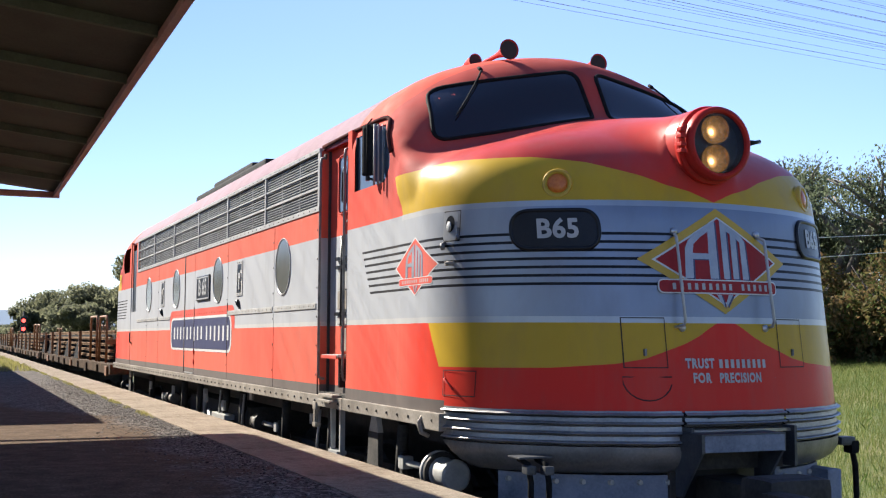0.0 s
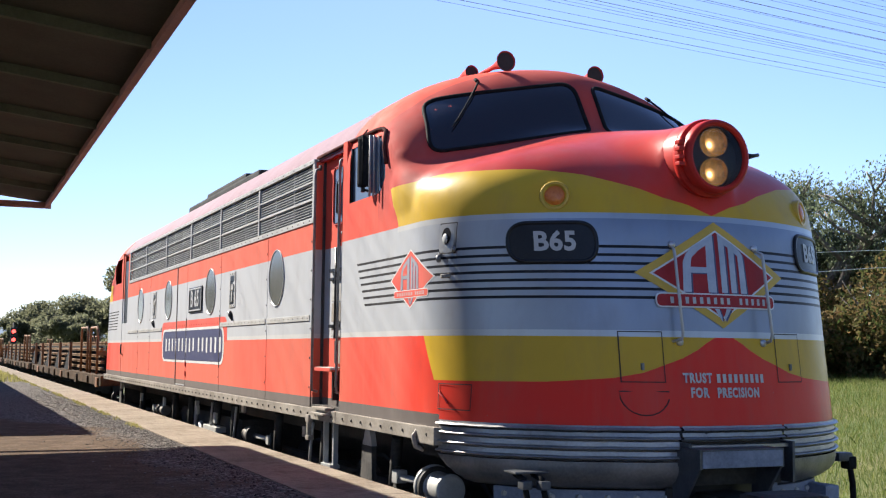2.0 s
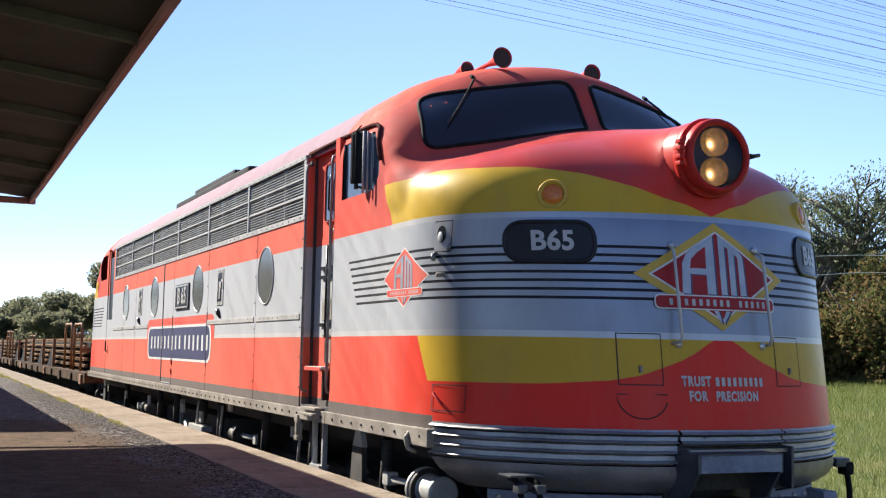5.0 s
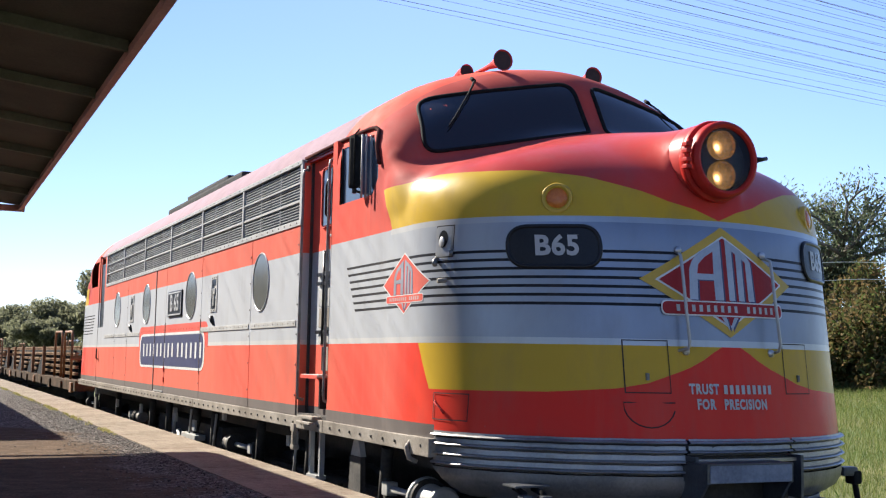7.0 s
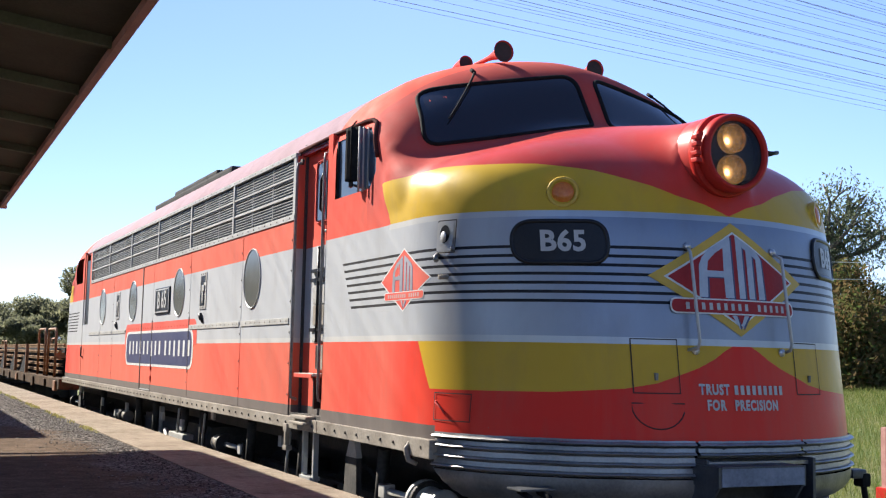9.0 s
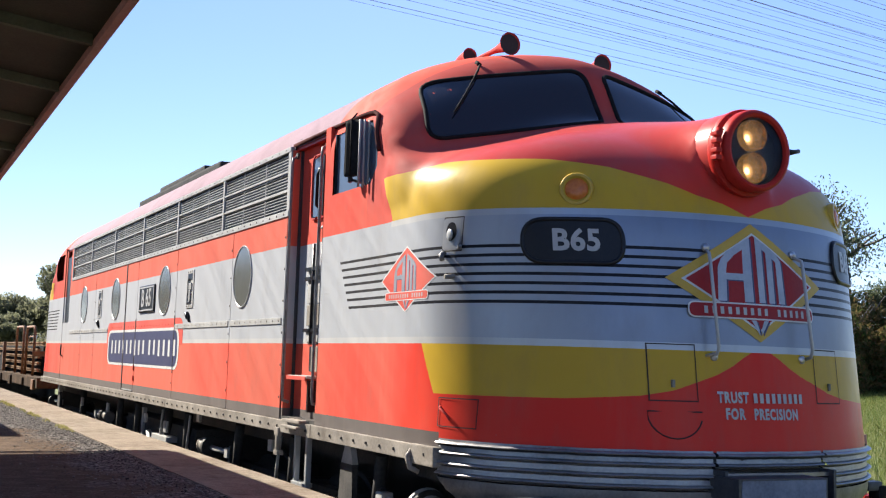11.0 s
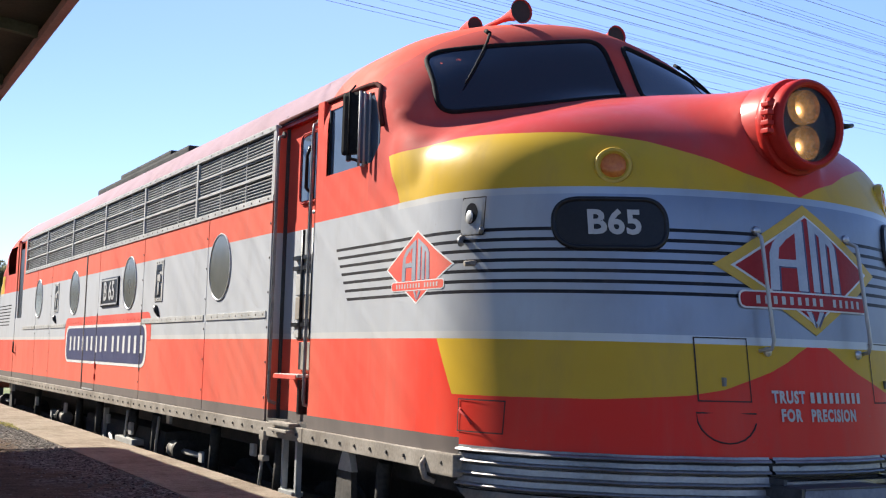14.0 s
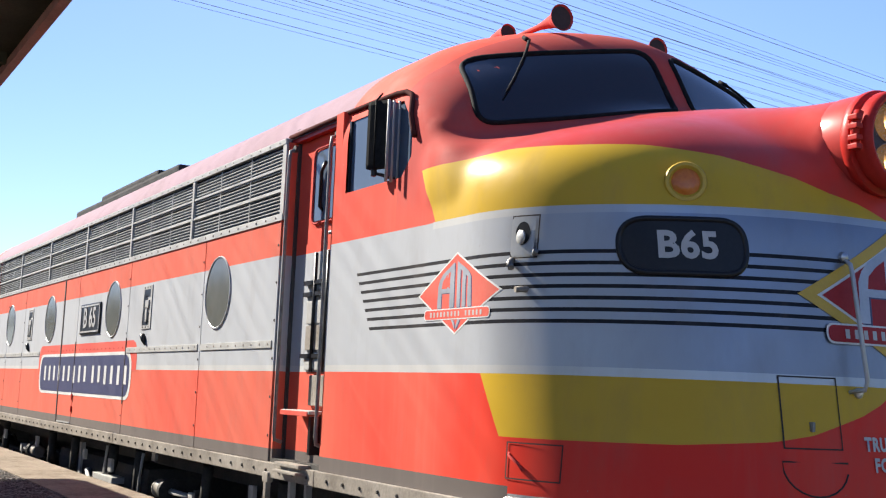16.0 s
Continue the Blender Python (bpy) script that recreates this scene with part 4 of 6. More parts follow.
# cab side window, its frame, the mirror and the drip rail
sw = lp("side_window", boxed(-1.425, -1.416, 2.00, 2.52, 2.705, 3.14), "pane", "half-open cab side window")
lp("window_frame", boxed(-1.432, -1.40, 1.985, 2.010, 2.71, 3.13), "black", "", sw)
lp("window_frame", boxed(-1.432, -1.39, 1.76, 2.53, 2.695, 2.712), "silver", "", sw)
lp("window_header", boxed(-1.418, -1.36, 1.98, 2.60, 3.092, 3.150), "dull_red", "", sw)
for y in (2.515,):
    lp("window_frame", boxed(-1.440, -1.40, y, y + 0.02, 2.71, 3.13), "black", "", sw)
df = lp("deflector", boxed(-1.505, -1.442, 1.925, 1.931, 2.72, 3.12), "pane", "upright glass wind deflector", sw)
df.visible_shadow = False
for x in (-1.505, -1.475, -1.442):
    lp("deflector_rod", tubed([(x, 1.928, 2.69), (x, 1.928, 3.13)], 0.008, 6), "trim", "", sw)
lp("quarter_pane", boxed(-1.422, -1.415, 1.78, 1.985, 2.70, 3.12), "pane", "", sw)
def mirror_case():
    """A tall rounded case, turned back along the cab's side."""
    bm = boxed(-0.078, 0.078, -0.022, 0.022, 2.775, 3.150, bevel=0.0235)
    bmesh.ops.transform(bm, matrix=Matrix.Translation((-1.487, 2.055, 0)) @ Matrix.Rotation(radians(-66), 4, "Z"), verts=bm.verts[:])
    return bm


mr = lp("mirror", mirror_case(), "rubber", "tall black rear-view mirror")
lp("mirror_arm", tubed([(-1.43, 2.03, 2.735), (-1.46, 2.05, 2.745), (-1.492, 2.075, 2.755), (-1.502, 2.08, 2.80)], 0.010, 6), "black", "", mr)
lp("mirror_arm", tubed([(-1.512, 2.06, 2.77), (-1.514, 2.06, 3.15), (-1.475, 2.07, 3.195)], 0.006, 6), "rubber", "", mr)
lp("mirror_knob", lathed([(0.0001, 2.735), (0.016, 2.74), (0.016, 2.775), (0.0001, 2.78)], "z", (-1.502, 2.08, 0), 10), "black", "", mr)
DRIP = [(3.46, 3.20), (3.0, 3.20), (2.6, 3.20), (2.2, 3.195), (2.0, 3.19), (1.90, 3.18), (1.83, 3.15), (1.79, 3.10), (1.76, 3.02), (1.73, 2.94), (1.71, 2.90)]
dx = side_x(np.array([min(p[0], 2.55) for p in DRIP]), np.array([p[1] for p in DRIP]))
lp("drip_rail", tubed([(-x - 0.012, p[0], p[1]) for x, p in zip(dx, DRIP)], 0.015, 8), "gutter", "dark red gutter over the cab door and window")
lp("seat", boxed(-0.9, -0.4, 1.9, 2.4, 1.7, 2.75, bevel=0.08), "interior", "driver's seat inside the cab")

# cab doorway: recessed door, grab rails, folding step, sill
dr = lp("cab_door", boxed(-1.36, -1.33, 2.66, 3.42, 1.16, 3.16, bevel=0.004), "livery", "cab door set back in its doorway")
lp("door_window", boxed(-1.366, -1.35, 2.74, 3.16, 2.62, 3.06, bevel=0.004), "pane", "", dr)
rim = [(-1.370, -u, v) for u, v in rounded([(-3.165, 2.605), (-2.735, 2.605), (-2.735, 3.075), (-3.165, 3.075)], 0.06)]
lp("window_trim", tubed(rim, 0.007, 6, True), "dull_red", "", dr)
lp("window_post", boxed(-1.372, -1.35, 2.925, 2.945, 2.62, 3.06), "black", "", dr)
lp("window_latch", tubed([(-1.36, 3.02, 2.68), (-1.385, 3.02, 2.70), (-1.385, 3.02, 2.92), (-1.385, 2.96, 2.97)], 0.012, 6), "black", "", dr)
lp("door_jamb", boxed(-1.44, -1.02, 3.42, 3.452, 1.16, 3.16), "livery", "shaded side of the doorway")
lp("door_jamb", boxed(-1.41, -1.30, 2.60, 2.66, 1.16, 3.16), "livery")
lp("doorway_floor", boxed(-1.44, -1.1, 2.66, 3.45, 1.125, 1.165), "bogie")
for x, y in ((-1.462, 2.735), (-1.490, 3.285)):
    gr = lp("door_grab_rail", tubed([(x + 0.05, y, 1.27), (x + 0.005, y, 1.285), (x, y, 1.33), (x, y, 3.02), (x + 0.005, y, 3.07), (x + 0.05, y, 3.09)], 0.0115, 8), "rail_grey", "tall grab rail beside the cab door")
    lp("boss", lathed([(0.024, 0.03), (0.022, 0.048), (0.0001, 0.052)], "x", (x, y, 3.09), 12), "bogie", "", gr)
for z in (1.795, 2.17, 2.24):
    lp("door_bar", boxed(-1.386, -1.358, 2.68, 3.20, z - 0.013, z + 0.013), "black", "", dr)
for y in (2.86, 3.04):
    lp("door_rod", tubed([(-1.380, y, 1.70), (-1.380, y, 2.42)], 0.012, 6), "black", "", dr)
lp("lower_panel", boxed(-1.378, -1.358, 2.70, 3.06, 1.50, 1.68, bevel=0.006), "sill", "", dr)
for z0, z1, m in ((1.83, 1.98, "sill"), (1.99, 2.13, "trim"), (1.71, 1.775, "trim")):
    lp("door_plate", boxed(-1.374, -1.358, 2.71, 3.16, z0, z1, bevel=0.005), m, "", dr)
lp("door_latch", tubed([(-1.36, 2.78, 2.52), (-1.40, 2.78, 2.52), (-1.40, 2.84, 2.52)], 0.012, 6), "steel", "", dr)
lp("lock", lathed([(0.030, -1.358), (0.028, -1.372), (0.0001, -1.374)], "x", (0, 2.70, 2.56), 14), "rail_grey", "", dr)
st = lp("folding_step", boxed(-1.49, -1.365, 2.78, 3.20, 1.452, 1.472, bevel=0.005), "pale", "pale folding step in the doorway")
lp("step_edge", boxed(-1.495, -1.485, 2.80, 3.20, 1.440, 1.468, bevel=0.003), "faded_red", "", st)
lp("step_bracket", boxed(-1.46, -1.365, 2.82, 2.85, 1.22, 1.44), "black", "", st)
lp("threshold", boxed(-1.515, -1.42, 2.83, 3.20, 1.138, 1.160, bevel=0.006), "sill", "bright metal threshold plate")
lp("threshold", boxed(-1.535, -1.47, 2.83, 3.17, 1.100, 1.118, bevel=0.006), "sill", "scuffed lower tread")

# ---- underframe, bogies and roof of the locomotive ----
for a, b in ((0.79, 2.69), (2.70, 7.0), (7.01, 12.0), (12.01, LENGTH - 0.8)):
    for sx in (-1, 1):
        x0, x1 = (-1.478, -1.36) if sx < 0 else (1.36, 1.478)
        beam = lp("sill_beam", boxed(x0, x1, a, b, 1.052, 1.140, bevel=0.005), "sill", "weathered grey sill beam with bolts" if sx < 0 else "")
        if sx < 0:
            for y in frange(a + 0.09, b - 0.03, 0.205):
                lp("bolt", lathed([(0.011, -1.478), (0.009, -1.486), (0.0001, -1.487)], "x", (0, y, 1.095), 6), "bogie", "", beam)
lp("sill_end", boxed(-1.482, -1.40, 0.765, 1.06, 1.035, 1.143, bevel=0.008), "sill", "end plate of the sill")
lp("sill_lug", tubed([(-1.47, 1.06, 1.11), (-1.50, 1.05, 1.07), (-1.49, 1.03, 1.01), (-1.45, 1.0, 0.99)], [0.014, 0.018, 0.016, 0.013], 8), "sill", "cast lug")
bm = bmesh.new()
box(bm, -1.492, -1.452, 3.345, 3.435, 1.02, 1.085, 0.012)
box(bm, -1.490, -1.455, 3.37, 3.41, 0.91, 1.03, 0.008)
box(bm, -1.492, -1.440, 3.345, 3.435, 0.88, 0.92, 0.012)
lp("lifting_lug", bm, "sill", "pale cast lifting lug")
lp("belly", boxed(-1.15, 1.15, 0.6, LENGTH - 0.6, 0.90, 1.06), "bogie", "dark underside of the frame")
# boarding ladder and hangers
ld = None
for y in (2.98, 3.22):
    o = lp("ladder" if ld is None else "stile", boxed(-1.40, -1.36, y - 0.016, y + 0.016, 0.30, 1.06, bevel=0.004), "silver", "grey boarding ladder under the cab door" if ld is None else "", ld)
    ld = ld or o
for z in (0.42, 0.70):
    lp("rung", boxed(-1.42, -1.34, 2.98, 3.22, z - 0.015, z + 0.015, bevel=0.004), "silver", "", ld)
for y in (2.27, LENGTH - 2.27):
    bm = bmesh.new()
    pts = [(y - 0.10, 0.92), (y + 0.10, 0.92), (y + 0.03, 1.06), (y - 0.04, 1.06)]
    a = [bm.verts.new((-1.37, p, z)) for p, z in pts]
    b = [bm.verts.new((-1.33, p, z)) for p, z in pts]
    bm.faces.new(a)
    bm.faces.new(b[::-1])
    for k in range(4):
        bm.faces.new((a[k], a[(k + 1) % 4], b[(k + 1) % 4], b[k]))
    bmesh.ops.recalc_face_normals(bm, faces=bm.faces[:])
    hg = lp("hanger", bm, "pale", "pale triangular hanger plate")
    bm = bmesh.new()
    pts = [(y - 0.10, 0.918), (y + 0.10, 0.918), (y + 0.17, 0.34), (y - 0.13, 0.34)]
    a = [bm.verts.new((-1.372, p, z)) for p, z in pts]
    b = [bm.verts.new((-1.335, p, z)) for p, z in pts]
    bm.faces.new(a)
    bm.faces.new(b[::-1])
    for k in range(4):
        bm.faces.new((a[k], a[(k + 1) % 4], b[(k + 1) % 4], b[k]))
    bmesh.ops.recalc_face_normals(bm, faces=bm.faces[:])
    lp("hanger_foot", bm, "bogie", "", hg)
for y in (1.97, 3.62, 5.1, 6.9, 7.75, 9.3, 10.4, 13.2):
    lp("strut", tubed([(-1.25, y, 1.0), (-1.22, y + 0.16, 0.45)], 0.045, 8), "bogie", "sloping strut")
for y in (2.30, 3.80, 6.6, 7.78):
    lp("pipe", tubed([(-1.31, y, 0.99), (-1.31, y + 0.06, 0.80), (-1.31, y + 0.10, 0.55)], 0.013, 6), "pale", "thin pale pipe")
for y, z, s in ((4.02, 0.90, 0.045), (6.25, 1.00, 0.05), (7.6, 0.82, 0.06), (8.6, 0.86, 0.05), (10.9, 0.86, 0.06), (12.9, 0.85, 0.06)):
    lp("tag", boxed(-1.33, -1.30, y - s, y + s, z - s, z + s, bevel=0.01), "pale", "small pale fitting")


def bogie(yc, flip):
    bg = lp("bogie", boxed(-1.14, -1.02, yc - 2.3, yc + 2.3, 0.32, 0.66, bevel=0.05), "bogie", "grimy three-axle bogie")
    lp("side_frame", boxed(1.02, 1.14, yc - 2.3, yc + 2.3, 0.32, 0.66, bevel=0.05), "bogie", "", bg)
    for dy in (-0.9, 0.9, -2.2, 2.2):
        lp("transom", boxed(-1.05, 1.05, yc + dy - 0.12, yc + dy + 0.12, 0.36, 0.60, bevel=0.03), "bogie", "", bg)
    for dy in (-1.8, 0.0, 1.8):
        lp("axle_box", boxed(-1.30, -1.10, yc + dy - 0.15, yc + dy + 0.15, 0.08, 0.42, bevel=0.05), "bogie", "", bg)
        for k in (-0.34, 0.34):
            lp("spring", tubed([(-1.12 + 0.05 * math.cos(t), yc + dy + k + 0.05 * math.sin(t), 0.34 + 0.30 * t / 31.4) for t in [j * 0.785 for j in range(41)]], 0.014, 6), "bogie", "", bg)
    for dy, s in ((-2.42, 1), (2.50, -1)):
        y = yc + dy
        r = 1.0 if dy < 0 and flip > 0 else 0.74
        lp("brake_cylinder", lathed([(0.085 * r, -0.16 * s), (0.100 * r, -0.15 * s), (0.104 * r, -0.13 * s), (0.094 * r, -0.12 * s), (0.094 * r, 0.05 * s), (0.10 * r, 0.055 * s), (0.10 * r, 0.07 * s)], "y", (-1.27, y, 0.735), 24), "pale" if r == 1.0 else "sill", "brake cylinder with a push rod", bg)
        lp("flange", lathed([(0.128 * r, 0.07 * s), (0.132 * r, 0.085 * s), (0.128 * r, 0.10 * s)], "y", (-1.27, y, 0.735), 24), "bogie", "", bg)
        lp("flange", lathed([(0.135 * r, 0.115 * s), (0.14 * r, 0.13 * s), (0.135 * r, 0.145 * s), (0.03, 0.15 * s)], "y", (-1.27, y, 0.735), 24), "pale" if r == 1.0 else "bogie", "", bg)
        lp("push_rod", tubed([(-1.27, y + s * 0.15, 0.735), (-1.27, y + s * 0.78, 0.735)], 0.024, 8), "pale", "", bg)
        lp("clevis", boxed(-1.31, -1.23, y + s * 0.74 - 0.05, y + s * 0.74 + 0.05, 0.69, 0.78, bevel=0.01), "pale", "", bg)
        lp("lever", boxed(-1.29, -1.25, y + s * 0.78 - 0.03, y + s * 0.78 + 0.03, 0.30, 0.80, bevel=0.01), "bogie", "", bg)
    wheels = []
    for dy in (-1.8, 0.0, 1.8):
        for sx in (-1, 1):
            me = mesh_of("wheel", lathed([(0.09, -0.08), (0.12, -0.07), (0.40, -0.03), (0.44, -0.065), (0.508, -0.065), (0.508, 0.055), (0.535, 0.065), (0.535, 0.085), (0.44, 0.08), (0.40, 0.03), (0.09, 0.03)] if sx < 0 else [(0.09, 0.08), (0.12, 0.07), (0.40, 0.03), (0.44, 0.065), (0.508, 0.065), (0.508, -0.055), (0.535, -0.065), (0.535, -0.085), (0.44, -0.08), (0.40, -0.03), (0.09, -0.03)], "x", (0, 0, 0), 36), M["bogie"])
            wheels.append(part("wheel", me, None, loco, "steel wheel", (sx * 0.835, yc + dy, 0.508)))
    return wheels


WHEELS = bogie(3.55, 1) + bogie(LENGTH - 3.55, -1)
tank = lp("fuel_tank", boxed(-1.22, 1.22, 6.75, LENGTH - 6.9, 0.30, 0.86, bevel=0.10), "bogie", "dark fuel tank between the bogies")
lp("tank_step", boxed(-1.34, -1.20, 7.45, 8.15, 0.66, 0.72, bevel=0.01), "pale", "", tank)
lp("tank_pipe", tubed([(-1.28, 7.2, 0.60), (-1.28, 8.5, 0.60), (-1.25, 8.7, 0.70)], 0.03, 8), "pale", "", tank)
for y in (7.0, 9.1):
    lp("tank_strap", boxed(-1.245, -1.20, y - 0.04, y + 0.04, 0.35, 0.95), "pale", "", tank)

# roof equipment
M["roofgear"] = worn("dark_grey_roof_gear", (0.018, 0.018, 0.019), (0.045, 0.045, 0.046), 3.0, 0.8, Specular_IOR_Level=0.1)
bm = bmesh.new()
box(bm, -0.90, 0.90, 7.5, 11.7, 3.55, 3.715, 0.03)
box(bm, -0.84, 0.84, 8.4, 10.7, 3.70, 3.80, 0.03)
fan = lp("roof_hatch", bm, "roofgear", "low dark radiator housing on the roof")
for y in (8.9, 10.2):
    lp("fan_cowl", lathed([(0.50, 3.78), (0.50, 3.84), (0.46, 3.86), (0.0001, 3.86)], "z", (0, y, 0), 32), "roofgear", "", fan)
lp("exhaust_stack", boxed(-0.25, 0.25, 6.6, 7.2, 3.68, 3.80, bevel=0.04), "roofgear", "dark exhaust stack")
lp("centre_sill", boxed(-0.30, 0.30, 0.8, LENGTH - 0.6, 0.25, 0.95, bevel=0.02), "bogie", "dark centre sill and gear between the wheels")
lp("rear_pilot_plate", boxed(-1.0, 1.0, LENGTH - 0.12, LENGTH - 0.07, 0.04, 1.0, bevel=0.006), "bogie", "dark plate under the far end")
lp("rear_coupler", boxed(-0.16, 0.16, LENGTH - 0.1, LENGTH + 0.75, 0.55, 0.85, bevel=0.04), "bogie", "coupler to the first wagon")

# ---- the place: ground, platform, canopy, sheds ----
def ground_mat():
    n = Nodes("dry_grass_ground")
    a = n.ramp(n.noise(0.35, 6.0), [(0.38, (0.090, 0.130, 0.028)), (0.66, (0.17, 0.165, 0.06))])
    b = n.ramp(n.noise(7.0, 6.0), [(0.3, 0.6), (0.7, 1.25)])
    n.bump(n.noise(14.0, 5.0), 0.8, 0.06)
    return n.done(n.mix(1.0, a, b, "MULTIPLY"), 0.95)


def gravel_mat():
    n = Nodes("platform_gravel")
    big = n.noise(0.9, 6.0)
    fine = n.noise(55.0, 4.0, 0.7)
    v = n.tree.nodes.new("ShaderNodeTexVoronoi")
    v.inputs["Scale"].default_value = 42.0
    n.link(n.co, v.inputs["Vector"])
    stone = n.ramp(v.outputs["Color"], [(0.15, (0.032, 0.029, 0.027)), (0.5, (0.090, 0.082, 0.076)), (0.9, (0.27, 0.245, 0.225))])
    dirt = n.ramp(n.m("ADD", n.m("MULTIPLY", fine, 0.6), n.m("MULTIPLY", n.noise(7.0, 6.0, 0.65), 0.4)), [(0.36, (0.040, 0.027, 0.018)), (0.52, (0.098, 0.068, 0.047)), (0.68, (0.20, 0.145, 0.105))])
    # stones gather along the paved edge, trodden earth lies under the canopy
    lane = n.m("ADD", n.m("MULTIPLY", n.m("ADD", n.x, 2.85), 1.5), n.m("MULTIPLY_ADD", big, 2.6, -1.3))
    lane = n.m("ADD", lane, n.m("MULTIPLY", n.ramp(n.m("DIVIDE", n.y, 20.0), [(0.34, 0.0), (0.46, 1.0)]), 1.5))
    col = n.mix(n.ramp(lane, [(0.0, 1.0), (0.45, 0.12)]), stone, dirt)
    loose = n.ramp(lane, [(0.0, 0.08), (0.45, 1.0)])
    n.bump(n.m("ADD", n.m("MULTIPLY", v.outputs["Distance"], loose), n.m("MULTIPLY", fine, 0.4)), 0.40, 0.012)
    return n.done(col, 0.95, Specular_IOR_Level=0.03)


def paving_mat():
    """Old gritty concrete with stains and pale worn patches."""
    n = Nodes("platform_concrete")
    grit, mid, big = n.noise(85.0, 3.0, 0.7), n.noise(14.0, 6.0, 0.7), n.noise(1.4, 5.0, 0.6)
    f = n.m("ADD", n.m("MULTIPLY", grit, 0.45), n.m("ADD", n.m("MULTIPLY", mid, 0.30), n.m("MULTIPLY", big, 0.25)))
    col = n.ramp(f, [(0.36, (0.110, 0.082, 0.060)), (0.50, (0.240, 0.198, 0.152)), (0.66, (0.40, 0.35, 0.285))])
    stain = n.ramp(n.noise(3.2, 6.0, 0.7), [(0.54, 0.0), (0.70, 0.7)])
    n.bump(n.m("ADD", grit, mid), 0.55, 0.010)
    return n.done(n.mix(stain, col, (0.085, 0.062, 0.047)), 0.95, Specular_IOR_Level=0.04)


M["ground"] = ground_mat()
M["gravel"] = gravel_mat()
M["paving"] = paving_mat()
M["kerb"] = worn("platform_wall", (0.17, 0.145, 0.12), (0.30, 0.26, 0.22), 2.0, 0.9, 0.0, 0.5, 50.0)
M["ballast"] = worn("ballast", (0.10, 0.09, 0.08), (0.30, 0.275, 0.25), 30.0, 0.95, 0.0, 0.9, 60.0, 0.03)
M["rail"] = worn("rail_steel", (0.10, 0.075, 0.06), (0.20, 0.15, 0.12), 8.0, 0.5, 0.5)
M["fascia"] = worn("red_brown_board", (0.31, 0.135, 0.125), (0.47, 0.24, 0.22), 5.0, 0.6)
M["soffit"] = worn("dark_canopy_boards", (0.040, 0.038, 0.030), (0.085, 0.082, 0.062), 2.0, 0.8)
M["rafter"] = worn("green_grey_rafter", (0.060, 0.068, 0.048), (0.115, 0.122, 0.090), 4.0, 0.7)
M["wall"] = worn("brown_boarded_wall", (0.09, 0.06, 0.045), (0.15, 0.105, 0.08), 3.0, 0.8)
M["zinc"] = worn("galvanised_roof", (0.28, 0.28, 0.28), (0.38, 0.38, 0.38), 2.0, 0.5, 0.4)

bm = bmesh.new()
bmesh.ops.create_grid(bm, x_segments=60, y_segments=60, size=700)
for v in bm.verts:
    v.co.z = -0.62
solid("ground", bm, M["ground"], "flat grassy ground with dry patches", "ground", kind="structure")
bm = bmesh.new()
prof = [(-2.4, -0.615), (-1.5, -0.42), (1.5, -0.42), (2.5, -0.61)]
ys = [-60, -20, 0, 20, 60, 120, 260]
vv = [[bm.verts.new((x, y, z)) for x, z in prof] for y in ys]
for a, b in zip(vv, vv[1:]):
    for k in range(3):
        bm.faces.new((a[k], a[k + 1], b[k + 1], b[k]))
solid("track_bed", bm, M["ballast"], "grey ballast bed under the track", "ballast", kind="structure")
for x in (-0.835, 0.835):
    bm = bmesh.new()
    for w, z0, z1 in ((0.07, -0.42, -0.405), (0.009, -0.405, -0.335), (0.035, -0.335, RAIL - 0.002)):
        box(bm, x - w, x + w, -60, 260, z0, z1)
    solid("running_rail", bm, M["rail"], "rusty steel running rail on the ballast", "rail", "running rails", "structure")

PLAT = 0.77
EDGE, INNER, FAR_END = -1.655, -2.245, 60.0
bm = boxed(-14, EDGE - 0.05, -45, FAR_END, -0.62, PLAT - 0.006)
solid("platform", bm, M["gravel"], "gravel and dirt station platform", "platform", kind="structure")
paving = thing("platform_edge", (0, 0, PLAT), "row of pale worn concrete slabs along the platform's edge", "platform edge", kind="structure")
SLABS = []
y = -14.0
while y < FAR_END:
    w = 1.83
    SLABS.append((y, min(y + w, FAR_END)))
    y += w
solid("platform_wall", boxed(EDGE - 0.10, EDGE - 0.045, -45, FAR_END, -0.62, PLAT - 0.16), M["kerb"], "stained masonry face of the platform", "platform wall", kind="structure")

# canopy over the camera: a lean-to that rises away from the track
CAN_X, CAN_START, CAN_END, CAN_Z = -3.243, -9.5, 7.17, 3.092
SLOPE = 0.11
canopy = thing("canopy", (CAN_X, CAN_END, PLAT), "dark timber platform canopy with a red-brown edge board", "canopy", kind="structure")
canopy.rotation_euler = (0, 0, radians(-0.41))


def cpart(name, bm, mat, label=""):
    ob = part(name, bm, M[mat], canopy, label, (-CAN_X, -CAN_END, -PLAT))
    return ob


def soffit_z(x):
    return CAN_Z + 0.055 + (CAN_X - x) * SLOPE


